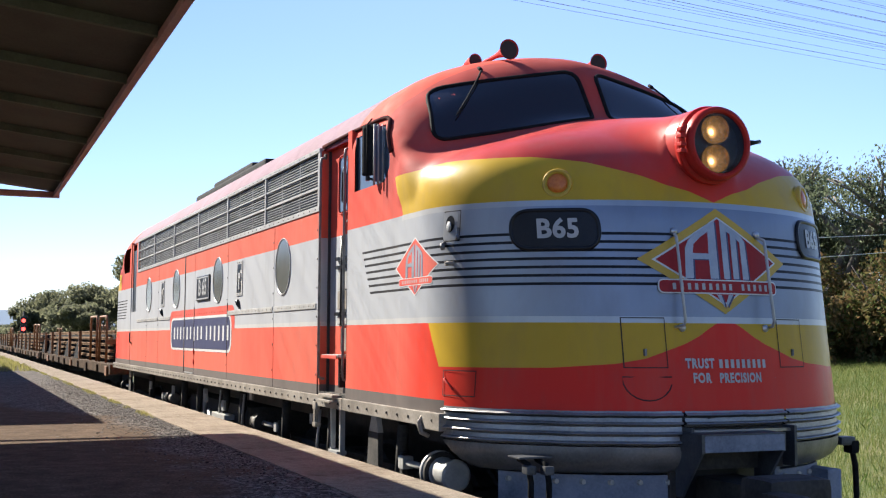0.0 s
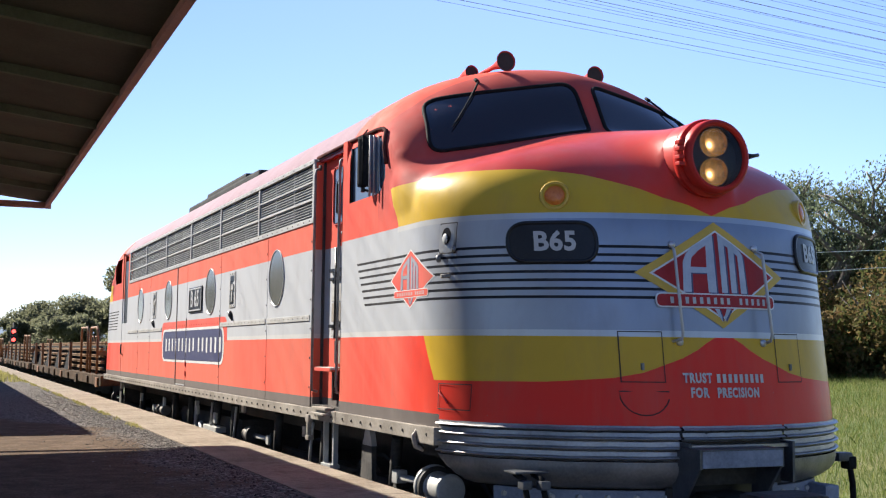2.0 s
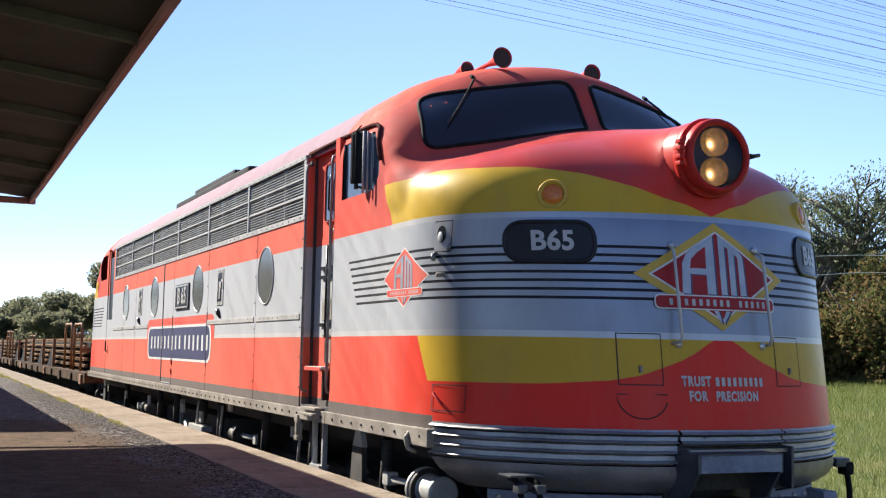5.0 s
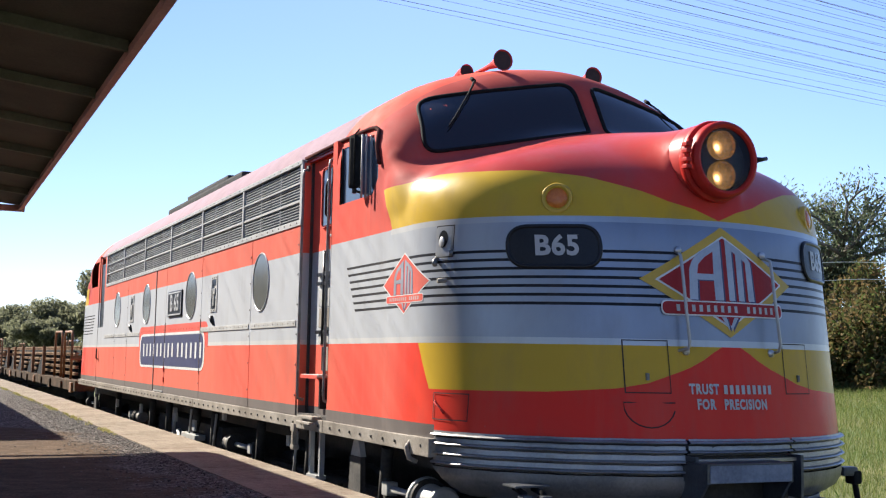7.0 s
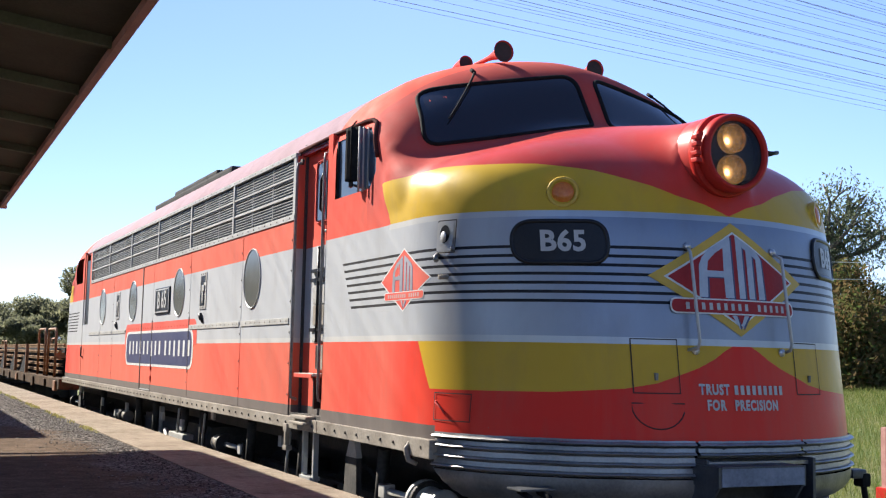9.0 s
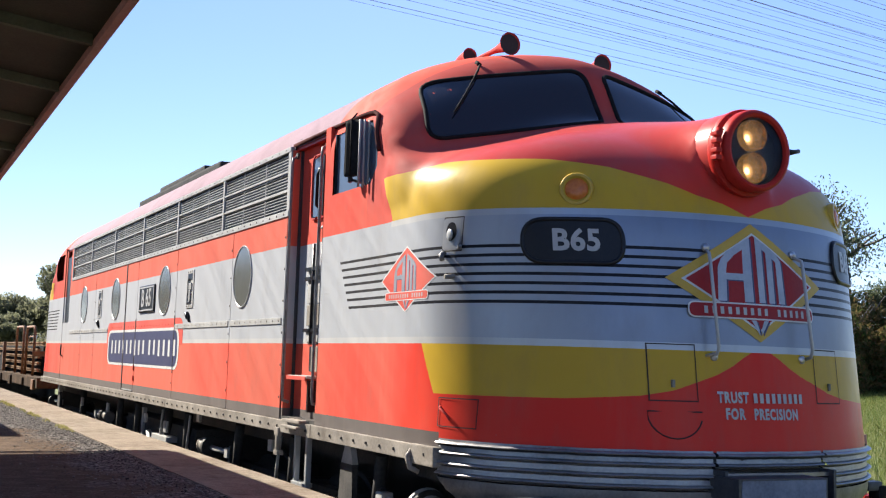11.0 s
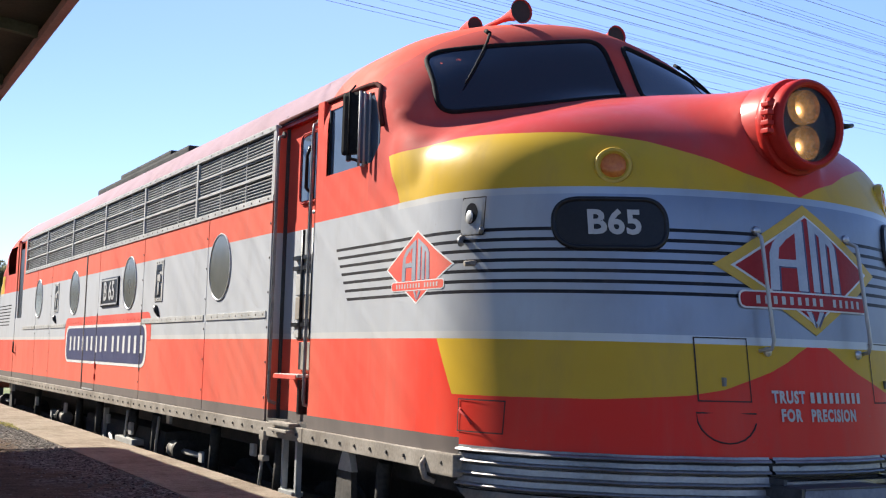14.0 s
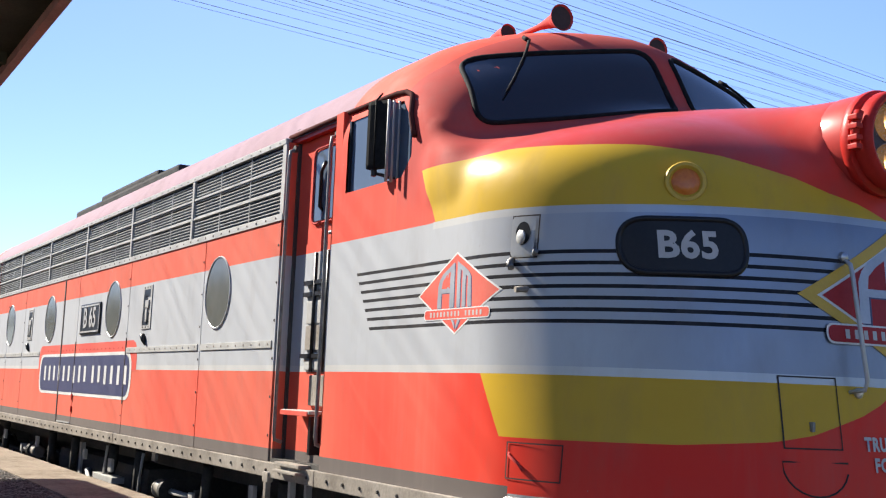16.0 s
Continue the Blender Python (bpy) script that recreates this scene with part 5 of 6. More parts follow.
bm = bmesh.new()
q = [(CAN_X - 0.02, soffit_z(CAN_X - 0.02)), (-6.3, soffit_z(-6.3)), (-6.3, soffit_z(-6.3) + 0.05), (CAN_X - 0.02, soffit_z(CAN_X - 0.02) + 0.05)]
va = [bm.verts.new((x, CAN_START, z)) for x, z in q]
vb = [bm.verts.new((x, CAN_END, z)) for x, z in q]
for k in range(4):
    bm.faces.new((va[k], va[(k + 1) % 4], vb[(k + 1) % 4], vb[k]))
bm.faces.new(va)
bm.faces.new(vb[::-1])
bmesh.ops.recalc_face_normals(bm, faces=bm.faces[:])
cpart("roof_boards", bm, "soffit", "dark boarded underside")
y = CAN_END - 0.03
k = 0
while y > CAN_START:
    y1 = max(y - 1.05, CAN_START)
    cpart("fascia_board", boxed(CAN_X - 0.028, CAN_X, y1 + 0.004, y, CAN_Z, CAN_Z + 0.157, bevel=0.004), "fascia", "weathered red-brown edge board" if k == 0 else "")
    y, k = y1, k + 1
cpart("fascia_strip", boxed(CAN_X - 0.05, CAN_X - 0.028, CAN_START, CAN_END - 0.03, CAN_Z - 0.012, CAN_Z + 0.03), "fascia")
for y in frange(-9.46, CAN_END - 0.3, 1.18):
    bm = bmesh.new()
    q = [(CAN_X - 0.052, 0), (-6.25, 0)]
    va, vb = [], []
    for yy, out in ((y - 0.02, va), (y + 0.02, vb)):
        for x, _ in q:
            out.append(bm.verts.new((x, yy, soffit_z(x))))
            out.append(bm.verts.new((x, yy, soffit_z(x) - 0.055)))
    for f in ((0, 1, 3, 2),):
        bm.faces.new([va[i] for i in f])
        bm.faces.new([vb[i] for i in f][::-1])
    bm.faces.new((va[1], vb[1], vb[3], va[3]))
    bm.faces.new((va[0], va[1], vb[1], vb[0]))
    cpart("rafter", bm, "rafter")
cpart("end_beam", boxed(-6.3, CAN_X + 0.02, CAN_END - 0.05, CAN_END + 0.03, CAN_Z - 0.012, CAN_Z + 0.052, bevel=0.006), "fascia", "red-brown tie beam across the canopy's end")
bm = bmesh.new()
q = [(CAN_X, CAN_Z + 0.05), (CAN_X, CAN_Z + 0.17), (-6.3, soffit_z(-6.3) + 0.12), (-6.3, soffit_z(-6.3) - 0.01)]
va = [bm.verts.new((x, CAN_END - 0.03, z)) for x, z in q]
vb = [bm.verts.new((x, CAN_END + 0.012, z)) for x, z in q]
for k in range(4):
    bm.faces.new((va[k], va[(k + 1) % 4], vb[(k + 1) % 4], vb[k]))
bm.faces.new(va)
bm.faces.new(vb[::-1])
bmesh.ops.recalc_face_normals(bm, faces=bm.faces[:])
cpart("barge_board", bm, "soffit")
for y in (-9.0, -3.5, 2.0, 6.6):
    cpart("canopy_post", boxed(-6.20, -6.06, y - 0.07, y + 0.07, PLAT - 0.006, soffit_z(-6.13), bevel=0.01), "rafter", "square timber post")
# wall out of view, added to hold back light from behind the platform
solid("unseen_back_wall", boxed(-8.6, -8.4, 1.0, CAN_END - 0.3, -0.6, 3.55), M["wall"], "unseen dark boarded wall, added to hold back light behind the platform", "wall", kind="structure")

# an unseen shed further along the platform, added to cast the gravel's shadow
shed = thing("shade_shed", (-6.5, 18.0, PLAT), "unseen low brown shed with a galvanised roof, added to shade the gravel", "shed", kind="structure")
part("wall", boxed(-9.0, -5.0, 9.7, 29.0, PLAT, 3.0), M["wall"], shed, "", (6.5, -18.0, -PLAT))
part("roof", boxed(-9.4, -4.22, 8.98, 30.0, 3.05, 3.17), M["zinc"], shed, "", (6.5, -18.0, -PLAT))

# ---- trees, grass, wires ----
def leaf_mat(name, a, b, trans=0.45):
    n = Nodes(name)
    geo = n.tree.nodes.new("ShaderNodeNewGeometry")
    f = n.ramp(geo.outputs["Random Per Island"], [(0.0, a), (1.0, b)])
    n.done(f, 0.6, 0.0, Specular_IOR_Level=0.06 if trans else 0.03)
    tl = n.tree.nodes.new("ShaderNodeBsdfTranslucent")
    n.link(f, tl.inputs[0])
    mx = n.tree.nodes.new("ShaderNodeMixShader")
    mx.inputs[0].default_value = trans
    n.link(n.bsdf.outputs[0], mx.inputs[1])
    n.link(tl.outputs[0], mx.inputs[2])
    n.link(mx.outputs[0], n.tree.nodes["Material Output"].inputs[0])
    return n.mat


M["bark"] = worn("grey_bark", (0.10, 0.085, 0.07), (0.22, 0.19, 0.16), 3.0, 0.9, 0.0, 0.6)
M["leaf_gum"] = leaf_mat("gum_leaves", (0.13, 0.14, 0.085), (0.20, 0.20, 0.125), 0.6)
M["leaf_pepper"] = leaf_mat("pepper_tree_leaves", (0.080, 0.105, 0.058), (0.20, 0.23, 0.145), 0.52)
M["leaf_bush"] = leaf_mat("bush_leaves", (0.065, 0.100, 0.030), (0.195, 0.125, 0.060), 0.45)
M["grass"] = leaf_mat("grass_blades", (0.070, 0.125, 0.028), (0.24, 0.25, 0.090))
M["wire"] = worn("wire_metal", (0.20, 0.16, 0.28), (0.28, 0.23, 0.36), 1.0, 0.5, 0.2, 0.0)


def leaves_mesh(name, centres, rng, size, mat, hang=0.0):
    """One small bent leaf at each centre, turned at random."""
    n = len(centres)
    d = rng.normal(size=(n, 3))
    d[:, 2] -= hang
    d /= np.linalg.norm(d, axis=1)[:, None]
    e = np.cross(d, rng.normal(size=(n, 3)))
    e /= np.linalg.norm(e, axis=1)[:, None] + 1e-9
    s = size * rng.uniform(0.6, 1.4, n)[:, None]
    p = np.asarray(centres)
    v = np.stack([p - d * s, p + e * s * 0.42, p + d * s, p - e * s * 0.42], 1).reshape(-1, 3)
    me = bpy.data.meshes.new(name)
    me.vertices.add(4 * n)
    me.vertices.foreach_set("co", v.ravel())
    me.loops.add(4 * n)
    me.loops.foreach_set("vertex_index", np.arange(4 * n))
    me.polygons.add(n)
    me.polygons.foreach_set("loop_start", np.arange(0, 4 * n, 4))
    me.polygons.foreach_set("loop_total", np.full(n, 4))
    me.update()
    me.validate()
    me.materials.append(M[mat])
    return me


def tree(label, category, at, height, spread, trunk_h, leaves, size, mat, seed, hang=0.0, depth=4, clump=0.55, name="tree", group=""):
    rng = np.random.default_rng(seed)
    t = thing(name, at, label, category, group)
    bm = bmesh.new()
    tips = []

    def grow(p, d, length, r, level):
        q = p + d * length
        mid = p.lerp(q, 0.5) + Vector(rng.normal(size=3)) * length * 0.06
        tube(bm, [p, mid, q], [r, r * 0.82, r * 0.64], 6)
        if level >= 2:
            tips.append((mid, level))
            tips.append((q, level))
        if level >= depth:
            return
        for k in range(3 if level else 4):
            side = Vector(rng.normal(size=3))
            side.z = abs(side.z) * 0.4 + 0.10
            nd = (d * 0.6 + side.normalized() * 0.85 * spread).normalized()
            grow(q, nd, length * rng.uniform(0.62, 0.82), r * 0.58, level + 1)
    grow(Vector((0, 0, -0.2)), Vector((rng.normal() * 0.08, rng.normal() * 0.08, 1)).normalized(), trunk_h, height * 0.022, 0)
    top = max(p.z for p, _ in tips)
    k = height / top * 0.94
    bmesh.ops.scale(bm, vec=(k, k, k), verts=bm.verts[:])
    part("trunk", bm, M["bark"], t, "grey trunk and limbs")
    pts = np.array([p[:] for p, _ in tips]) * k
    tufts = pts[rng.permutation(len(pts))[: max(12, int(len(pts) * 0.55))]]
    own = tufts[rng.integers(0, len(tufts), leaves)]
    off = rng.normal(size=own.shape)
    off *= (rng.uniform(0.3, 1.0, leaves) ** 0.5 / np.linalg.norm(off, axis=1))[:, None]
    off[:, 2] *= 0.75
    own = own + off * clump * height * 0.13
    if hang:
        own[:, 2] -= rng.uniform(0, 1, leaves) ** 2 * hang * height * 0.10
    own[:, 2] = np.maximum(own[:, 2], 0.1)
    part("crown", leaves_mesh("crown", own, rng, size, mat, hang), None, t)
    return t


def ground_z(x):
    return -0.62 + 1.75 * min(1.0, max(0.0, (x - 5.0) / 20.0))


def stand(x, y):
    return (x, y, ground_z(x))


# beyond the track: pepper trees over a rusty-leaved thicket
for k, (x, y, h, sd) in enumerate(((26.7, 31.0, 8.2, 3), (29.8, 30.4, 6.0, 8), (32.5, 26.0, 5.0, 15), (31.2, 34.5, 5.9, 21))):
    tree("airy pepper tree with drooping grey-green foliage", "tree", stand(x, y), h, 0.95, 1.3, 20000, 0.066, "leaf_pepper", sd, 1.3, 4, 0.75, "pepper_tree", "pepper trees")


def bush(label, at, h, r, leaves, size, mat, seed):
    """A mound of leaves over a few stems, uneven and dense to the ground."""
    rng = np.random.default_rng(seed)
    t = thing("bush", at, label, "bush", "trackside thicket")
    bm = bmesh.new()
    for k in range(9):
        a = rng.uniform(0, 2 * math.pi)
        tube(bm, [(0, 0, -0.1), (0.3 * r * math.cos(a), 0.3 * r * math.sin(a), h * 0.45), (0.75 * r * math.cos(a), 0.75 * r * math.sin(a), h * rng.uniform(0.6, 0.9))], [0.05, 0.035, 0.015], 6)
    part("stems", bm, M["bark"], t)
    lumps = rng.normal(size=(46, 3))
    lumps /= np.linalg.norm(lumps, axis=1)[:, None]
    lumps[:, 2] = np.abs(lumps[:, 2])
    lumps *= rng.uniform(0.55, 0.9, 46)[:, None]
    own = lumps[rng.integers(0, 46, leaves)]
    off = rng.normal(size=own.shape)
    off /= np.linalg.norm(off, axis=1)[:, None]
    own = own + off * (rng.uniform(0.2, 1.0, leaves) ** 0.4 * 0.27)[:, None]
    own = own * np.array([r, r, h])
    own[:, 2] = np.maximum(own[:, 2], 0.02)
    part("foliage", leaves_mesh("foliage", own, rng, size, mat, 0.2), None, t)


for x, y, h, r, sd in ((21.8, 24.4, 3.5, 1.9, 4), (23.4, 22.4, 4.2, 2.1, 5), (25.4, 24.0, 4.6, 2.3, 6), (19.9, 26.4, 2.6, 1.6, 7), (26.2, 20.2, 4.3, 2.2, 9), (22.9, 27.4, 3.8, 2.0, 13), (28.4, 21.8, 4.6, 2.4, 17), (24.8, 29.6, 3.4, 2.2, 18), (18.4, 29.5, 3.2, 2.0, 23), (20.6, 31.5, 3.8, 2.3, 24), (17.0, 32.5, 3.2, 2.2, 25), (28.5, 36.0, 4.6, 2.6, 26), (25.5, 34.5, 4.4, 2.6, 27), (31.0, 37.5, 4.8, 2.8, 28), (28.0, 31.2, 5.0, 2.8, 29), (26.0, 29.2, 4.4, 2.4, 30)):
    bush("dense bush with green and rust-coloured leaves", stand(x, y), h - 0.85, r, 12000, 0.095, "leaf_bush", sd)
# far trees behind the wagons, with scrub at their feet
for x, y, h, r, sd in ((3.2, 128, 3.4, 5.0, 61), (7.0, 118, 4.0, 5.0, 62), (10.4, 106, 3.8, 4.6, 63), (13.4, 98, 4.0, 4.6, 64), (9.6, 90, 3.0, 3.8, 65), (16.5, 95, 4.4, 4.6, 66), (0.0, 145, 3.0, 5.5, 67)):
    bush("dense olive-green scrub under far gum trees", (x, y, -0.62), h, r, 12000, 0.18, "leaf_gum", sd)
FAR = [(1.5, 150, 4.8, 31), (6.9, 138, 9.8, 32), (4.2, 122, 7.0, 33), (9.5, 118, 9.9, 34), (7.0, 108, 7.0, 35), (12.5, 112, 10.8, 36), (11.6, 94, 7.8, 37), (15.5, 92, 8.6, 38), (-2.0, 165, 4.6, 39), (-8.0, 190, 5.0, 40), (17.5, 100, 10.0, 41)]
for x, y, h, sd in FAR:
    tree("rounded gum tree in a far row", "tree", (x, y, -0.62), h * 0.77, 1.0, 1.1, 20000, 0.17, "leaf_gum", sd, 0.2, 4, 1.05, "gum_tree", "far gum trees")
tree("tall open gum tree with tufted foliage", "tree", (12.2, 99.0, -0.62), 10.6, 0.75, 3.2, 6000, 0.18, "leaf_gum", 77, 0.2, 3, 0.55, "gum_tree", "far gum trees")
# unseen trees behind the camera, across the train's front, added to darken reflections
reflection_tree = tree("unseen gum tree added behind the camera for dark reflections", "tree", (4.0, -58.0, -0.62), 11.0, 0.95, 2.2, 8000, 0.36, "leaf_gum", 51, 0.2, 4, 1.1, "gum_tree", "gum trees behind the station")
for k, (x, y, a) in enumerate(((-14, -62, 40), (-3, -70, 260), (52, 3, 90), (49, -14, 200), (46, -32, 310), (30, -52, 120), (16, -60, 60))):
    copy_thing(reflection_tree, pose(x, y, -0.62, 0, 0, a))
bm = bmesh.new()
rng = np.random.default_rng(2)
va = []
for k in range(60):
    x = -420 + k * 14.0
    va.append((bm.verts.new((x, 660, -0.7)), bm.verts.new((x, 665, 10 + 4 * math.sin(k * 0.21 + 1) + 2 * math.sin(k * 0.63) + rng.uniform(-0.7, 0.7)))))
for a, b in zip(va, va[1:]):
    bm.faces.new((a[0], b[0], b[1], a[1]))
# haze is put into the pale blue colour, and a weak glow lifts it
M["hill"] = worn("haze_painted_hill", (0.45, 0.51, 0.60), (0.52, 0.58, 0.66), 0.02, 0.9, 0.0, 0.0, Emission_Color=(0.66, 0.74, 0.84), Emission_Strength=0.12)
solid("hill", bm, M["hill"], "low hazy hill on the horizon", "hill", kind="structure")


def grass_mesh(name, n, pts, rng, h0, h1, width, zf):
    """Blades as bent slivers."""
    h = rng.uniform(h0, h1, n)
    a = rng.uniform(0, 2 * math.pi, n)
    lean = rng.normal(size=(n, 2)) * 0.28
    base = np.stack([pts[:, 0], pts[:, 1], zf], 1)
    side = np.stack([np.cos(a), np.sin(a), np.zeros(n)], 1) * width
    tip = base + np.stack([lean[:, 0] * h, lean[:, 1] * h, h], 1)
    mid = base + np.stack([lean[:, 0] * h * 0.35, lean[:, 1] * h * 0.35, h * 0.55], 1)
    v = np.stack([base - side, base + side, mid + side * 0.7, tip, mid - side * 0.7], 1).reshape(-1, 3)
    me = bpy.data.meshes.new(name)
    me.vertices.add(5 * n)
    me.vertices.foreach_set("co", v.ravel())
    me.loops.add(5 * n)
    me.loops.foreach_set("vertex_index", np.arange(5 * n))
    me.polygons.add(n)
    me.polygons.foreach_set("loop_start", np.arange(0, 5 * n, 5))
    me.polygons.foreach_set("loop_total", np.full(n, 5))
    me.update()
    me.validate()
    me.materials.append(M["grass"])
    return me


rng = np.random.default_rng(7)
n = 260000
px, py = rng.uniform(3.0, 26.0, n), rng.uniform(2.0, 32.0, n)
keep = np.abs(py - (px * 1.02 + 0.2)) < 5.5
px, py = px[keep], py[keep]
n = len(px)
zf = np.array([ground_z(a) for a in px])
tall = np.stack([px, py], 1)
me = grass_mesh("tall_grass", n, tall, rng, 0.05, 0.24, 0.004, zf - 0.02)
tagged(new("tall_grass", me), "tall green and straw-coloured grass beside the track", "grass", kind="stuff")
n = 9000
pts = np.stack([rng.normal(-3.4, 0.9, n), rng.uniform(24, 58, n)], 1)
pts = pts[(pts[:, 0] < -2.3)]
n = len(pts)
me = grass_mesh("platform_grass", n, pts, rng, 0.04, 0.16, 0.010, np.full(n, PLAT - 0.01))
M["dry_grass"] = leaf_mat("dry_grass_blades", (0.20, 0.20, 0.06), (0.34, 0.30, 0.12))
me.materials[0] = M["dry_grass"]
tagged(new("platform_grass", me), "short yellow-green grass on the far platform", "grass", kind="stuff")

n = 5200
pts = np.stack([INNER - 0.015 - np.abs(rng.normal(0, 0.035, n)), rng.uniform(6.5, 42, n)], 1)
pts = pts[np.sin(pts[:, 1] * 2.1) + np.sin(pts[:, 1] * 5.3 + 1) + rng.normal(0, 0.5, n) > 0.2]
n = len(pts)
me = grass_mesh("edge_weeds", n, pts, rng, 0.012, 0.050, 0.005, np.full(n, PLAT - 0.008))
me.materials[0] = M["dry_grass"]
tagged(new("edge_weeds", me), "dry straw-coloured weeds along the paving", "weeds", kind="stuff")

# loose stones on the gravel
n = 9000
sx_, sy_ = INNER - 0.02 - np.abs(rng.normal(0, 0.30, n)), rng.normal(9.0, 5.0, n)
sx_, sy_ = sx_[sy_ > -2], sy_[sy_ > -2]
n = len(sx_)
octa = np.array([(1, 0, 0), (-1, 0, 0), (0, 1, 0), (0, -1, 0), (0, 0, 1), (0, 0, -1)], float)
size = rng.uniform(0.005, 0.013, n)
v = octa[None] * rng.uniform(0.5, 1.2, (n, 6, 1)) * size[:, None, None] * np.array([1, 1, 0.45]) + np.stack([sx_, sy_, np.full(n, PLAT)], 1)[:, None, :]
base = np.array([(0, 2, 4), (2, 1, 4), (1, 3, 4), (3, 0, 4), (2, 0, 5), (1, 2, 5), (3, 1, 5), (0, 3, 5)])
fc = (base[None] + 6 * np.arange(n)[:, None, None]).reshape(-1, 3)
me = bpy.data.meshes.new("gravel_stones")
me.from_pydata(v.reshape(-1, 3).tolist(), [], fc.tolist())
M["stone"] = leaf_mat("loose_stones", (0.026, 0.023, 0.021), (0.24, 0.22, 0.20), 0.0)
me.materials.append(M["stone"])
tagged(new("gravel_stones", me), "loose grey stones on the platform gravel", "gravel", kind="stuff")

# the rising field beyond the track
bm = bmesh.new()
vv = []
for i in range(31):
    row = []
    for j in range(41):
        x, y = 3.0 + i * 3.0, -30 + j * 4.0
        row.append(bm.verts.new((x, y, ground_z(x) + (0.004 if i else -0.02))))
    vv.append(row)
for a, b in zip(vv, vv[1:]):
    for k in range(40):
        f = bm.faces.new((a[k], b[k], b[k + 1], a[k + 1]))
        f.smooth = True
solid("field", bm, M["ground"], "gently rising grassy field beyond the track", "field", kind="structure")

# many thin wires that cross high over the line
az = radians(8.0)
d = Vector((math.cos(az), math.sin(az), 0))
side = Vector((-math.sin(az), math.cos(az), 0))
H = 7.4
random.seed(3)
for k, hp in enumerate((0.3615, 0.365, 0.375, 0.3835, 0.387, 0.3945, 0.3985, 0.401, 0.408, 0.4125, 0.418, 0.4245, 0.431, 0.4345, 0.4415, 0.449, 0.4535, 0.462, 0.470, 0.476, 0.482, 0.487, 0.494, 0.500, 0.507, 0.516, 0.524, 0.535)):
    c = Vector(EYE) + side * (H / hp) + Vector((0, 0, H))
    tilt = random.uniform(-0.004, 0.004)
    pts = [c + d * s + Vector((0, 0, s * tilt + 0.00012 * (s - 20) ** 2 - 0.05)) for s in (-60, -40, -25, -12, 0, 10, 20, 30, 42, 60, 90)]
    solid("overhead_wire", tubed(pts, 0.006 if k % 5 == 1 else 0.004, 5), M["wire"], "thin overhead wire crossing above the line", "wire", "overhead wires", "structure")
for z, dz in ((4.05, 0.0), (3.62, 0.0)):
    solid("service_wire", tubed([(4, 12.2, z - 0.55), (12.7, 14.0, z - 0.25), (16.5, 15.9, z + 0.12), (30, 22, z + 1.1)], 0.008, 5), M["white"], "pale service wire in front of the trees", "wire", "service wires", "structure")
# a red-brown post beside the line
post = thing("marker_post", (8.72, 6.66, ground_z(8.72)), "weathered red-brown trackside post", "post")
part("post", boxed(-0.06, 0.06, -0.05, 0.05, -0.3, 1.05, bevel=0.015), M["fascia"], post)
part("block", boxed(-0.10, 0.20, -0.16, 0.12, -0.3, 0.20, bevel=0.02), M["red"], post)
# far signal showing red
sig = thing("signal", (0.62, 84.0, -0.6), "colour-light signal showing two red lamps", "signal")
M["red_lamp"] = worn("red_signal_lamp", (0.6, 0.02, 0.01), (0.7, 0.03, 0.02), 9.0, 0.4, 0.0, 0.0, Emission_Color=(1.0, 0.05, 0.04), Emission_Strength=1.6)
part("mast", tubed([(0, 0, 0), (0, 0, 4.0)], 0.06, 8), M["bogie"], sig)
for z in (2.75, 3.35):
    hd = part("head", boxed(-0.22, 0.22, -0.10, 0.10, z - 0.28, z + 0.28, bevel=0.04), M["black"], sig, "", (0, 0, 0))
    part("lamp", lathed([(0.14, -0.11), (0.12, -0.14), (0.0001, -0.15)], "y", (0, 0, z), 16), M["red_lamp"], hd)

# ---- paving slabs of the platform edge ----
random.seed(11)
SLAB_MESHES = []
for k in range(5):
    bm = boxed(INNER, EDGE, 0, 1.83, -0.15, 0.0)
    for v in bm.verts:
        v.co.x += random.uniform(-0.004, 0.004)
        v.co.z += random.uniform(-0.001, 0.001)
    SLAB_MESHES.append(mesh_of("slab", bm, M["paving"]))
for k, (y0, y1) in enumerate(SLABS):
    part("slab", SLAB_MESHES[k % 5], None, paving, "", (random.uniform(-0.006, 0.006), y0, random.uniform(-0.001, 0.001)))

# ---- wagons behind the locomotive ----
M["rust"] = worn("rusty_steel", (0.15, 0.060, 0.022), (0.30, 0.130, 0.050), 5.0, 0.75, 0.1, 0.4)
M["deck"] = worn("dirty_wagon_frame", (0.030, 0.020, 0.013), (0.105, 0.066, 0.040), 5.0, 0.9, 0.0, 0.4, Specular_IOR_Level=0.06)
M["timber"] = worn("pale_rail_ends", (0.15, 0.085, 0.045), (0.38, 0.25, 0.15), 3.5, 0.85, Specular_IOR_Level=0.1)
M["shadow_steel"] = worn("black_gusset_and_stack_shade", (0.005, 0.006, 0.008), (0.014, 0.014, 0.016), 6.0, 0.8, 0.0, Specular_IOR_Level=0.1)


STAKES = (6.4, 9.1, 12.2, 14.9, 17.6)
random.seed(9)


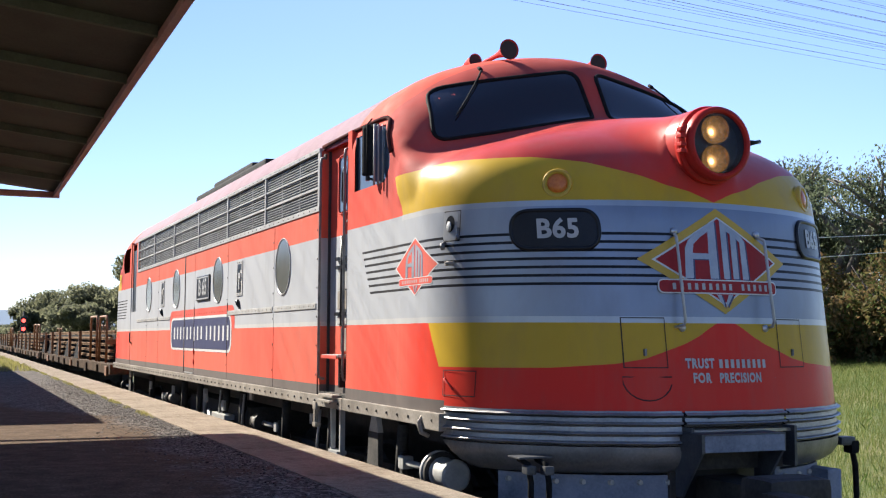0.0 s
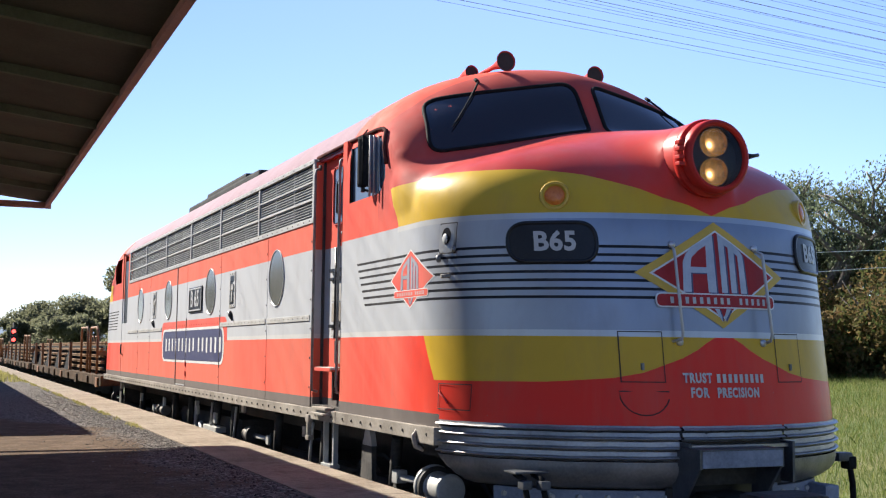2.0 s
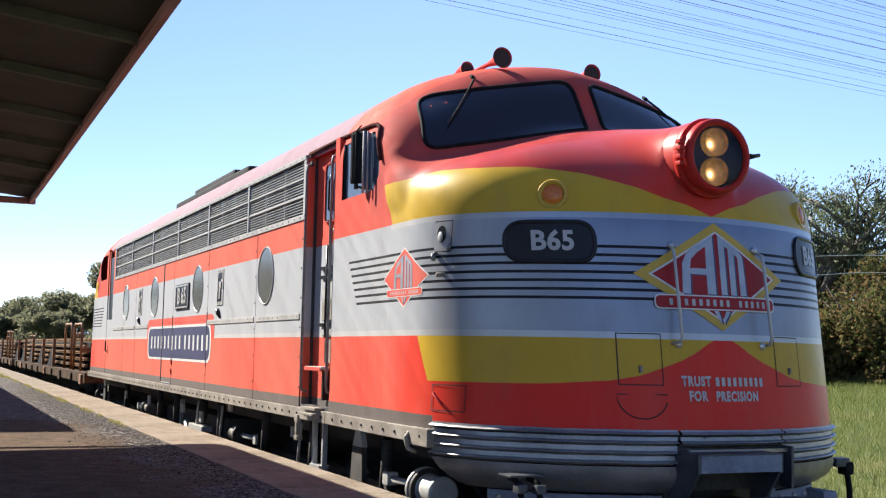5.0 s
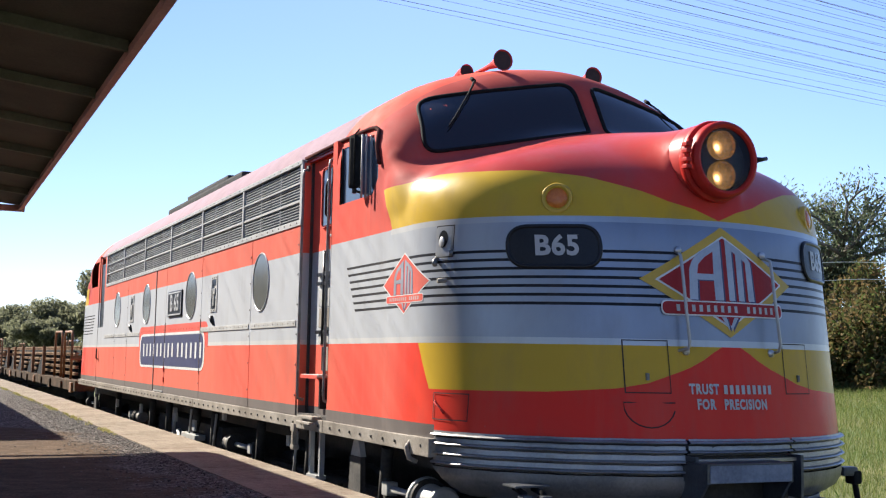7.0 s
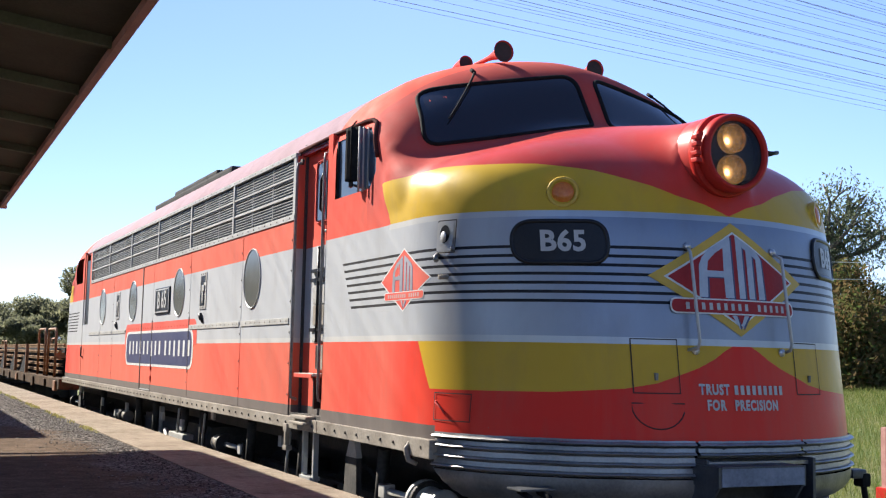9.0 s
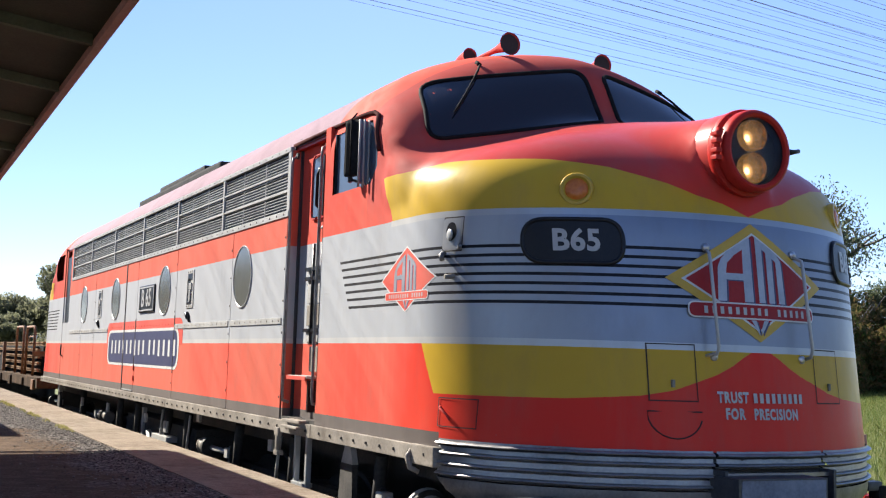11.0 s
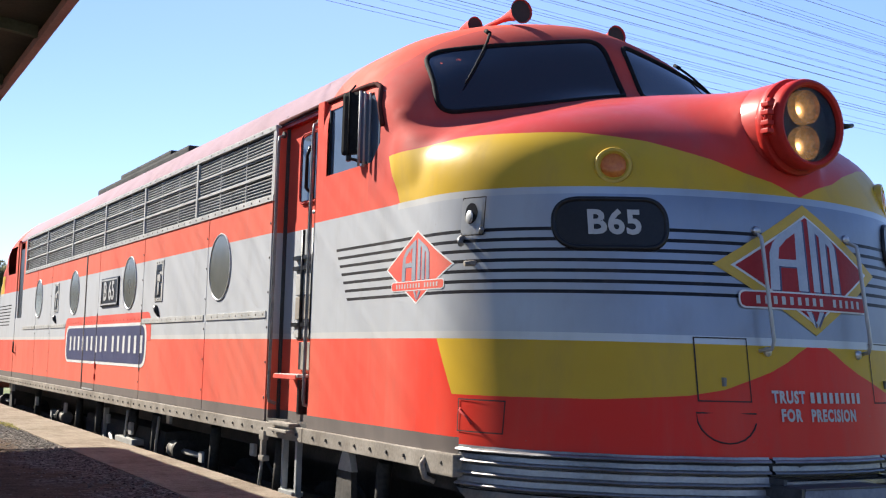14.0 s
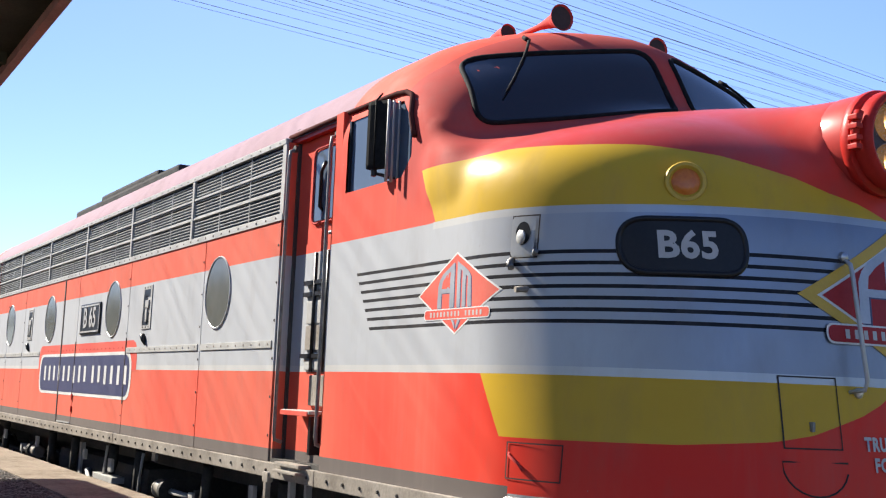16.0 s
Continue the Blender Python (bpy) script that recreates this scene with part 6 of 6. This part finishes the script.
def wagon():
    w = thing("flat_wagon", (0, 18.0, RAIL), "rusty flat wagon with stanchions and stacked rails", "wagon", "train wagons")

    def wp(name, bm, mat, label="", parent=None):
        return part(name, bm, M[mat], parent or w, label, None if parent else UP)
    wp("frame", boxed(-1.32, 1.32, 0.0, 18.6, 0.86, 1.06, bevel=0.01), "deck", "dirty steel underframe")
    for sx in (-1, 1):
        for y in frange(0.3, 18.3, 1.9):
            x = sx * 1.33
            y0 = y + random.uniform(-0.2, 0.2)
            wp("stake_pocket", boxed(x - 0.03, x + 0.03, y0, y0 + random.uniform(0.18, 0.5), random.uniform(0.82, 0.88), 1.02, bevel=0.01), "deck" if random.random() < 0.8 else "rust")
    for y in STAKES:
        for sx in (-1, 1):
            x = sx * 1.27
            wp("stanchion", boxed(x - 0.035, x + 0.035, y - 0.035, y + 0.035, 1.06, 1.75, bevel=0.008), "rust")
            bm = bmesh.new()
            pts = [(y + 0.07, 1.07), (y + 1.25, 1.07), (y + 0.42, 1.46), (y + 0.07, 1.52)]
            a = [bm.verts.new((x - 0.03, p, h)) for p, h in pts]
            b = [bm.verts.new((x + 0.03, p, h)) for p, h in pts]
            bm.faces.new(a)
            bm.faces.new(b[::-1])
            for k in range(4):
                bm.faces.new((a[k], a[(k + 1) % 4], b[(k + 1) % 4], b[k]))
            bmesh.ops.recalc_face_normals(bm, faces=bm.faces[:])
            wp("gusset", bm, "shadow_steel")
    for k in range(5):
        for x in (-1.10, 0.0, 1.10):
            z = 1.09 + k * 0.135
            bm = bmesh.new()
            y1 = 17.9 - 0.15 * (k % 2)
            y0 = 1.6 if k < 4 else 0.9
            box(bm, x - 0.05, x + 0.05, y0, y1, z + 0.05, z + 0.062)
            box(bm, x - 0.012, x + 0.012, y0, y1, z + 0.062, z + 0.085)
            box(bm, x - 0.04, x + 0.04, y0, y1, z + 0.085, z + 0.11)
            wp("stacked_rail", bm, "timber")
    # near-black block that stands in for the shade between the stacked rails
    wp("stack_shade_core", boxed(-0.95, 0.95, 2.2, 17.5, 1.07, 1.66), "shadow_steel")
    for y in (3.2, 15.4):
        bg = wp("bogie", boxed(-1.05, 1.05, y - 1.2, y + 1.2, 0.15, 0.55, bevel=0.04), "bogie")
        for dy in (-0.9, 0.9):
            for sx in (-1, 1):
                wp("wheel", lathed([(0.46, 0), (0.46, 0.1), (0.2, 0.12), (0.2, 0.0)], "x", (sx * 0.85 - 0.05, y + dy, 0.16), 20), "bogie", "", bg)
    return w


first = wagon()
# end frame of pipes at the leading end
for y, z in ((1.5, 2.04), (3.25, 2.06)):
    for x in (-1.22, 1.22):
        tb = tubed([(x, y, 1.06), (x, y, z - 0.10), (x, y + 0.10, z), (x, y + 1.15, z), (x, y + 1.25, z - 0.10), (x, y + 1.25, 1.06)], 0.026, 8)
        part("end_post", tb, M["rust"], first, "rusty upright at the wagon's end", UP)
part("end_bar", boxed(-1.22, 1.22, 1.47, 1.53, 1.45, 1.55), M["rust"], first, "", UP)
TRAIN = [loco, first]
for k in range(1, 7):
    TRAIN.append(copy_thing(first, Matrix.Translation((0, 18.0 + 19.9 * k, RAIL))))


def motions():
    """The train rolls forward together, and the locomotive's wheels turn with it."""
    for ob in TRAIN:
        x, y0, z = ob.location
        walk(ob, [(t, pose(x, y0 - s, z)) for t, s in ROLL])
    for ob in WHEELS:
        x, y0, z = ob.location
        walk(ob, [(t, pose(x, y0, z, math.degrees(s / 0.508))) for t, s in ROLL])


motions()
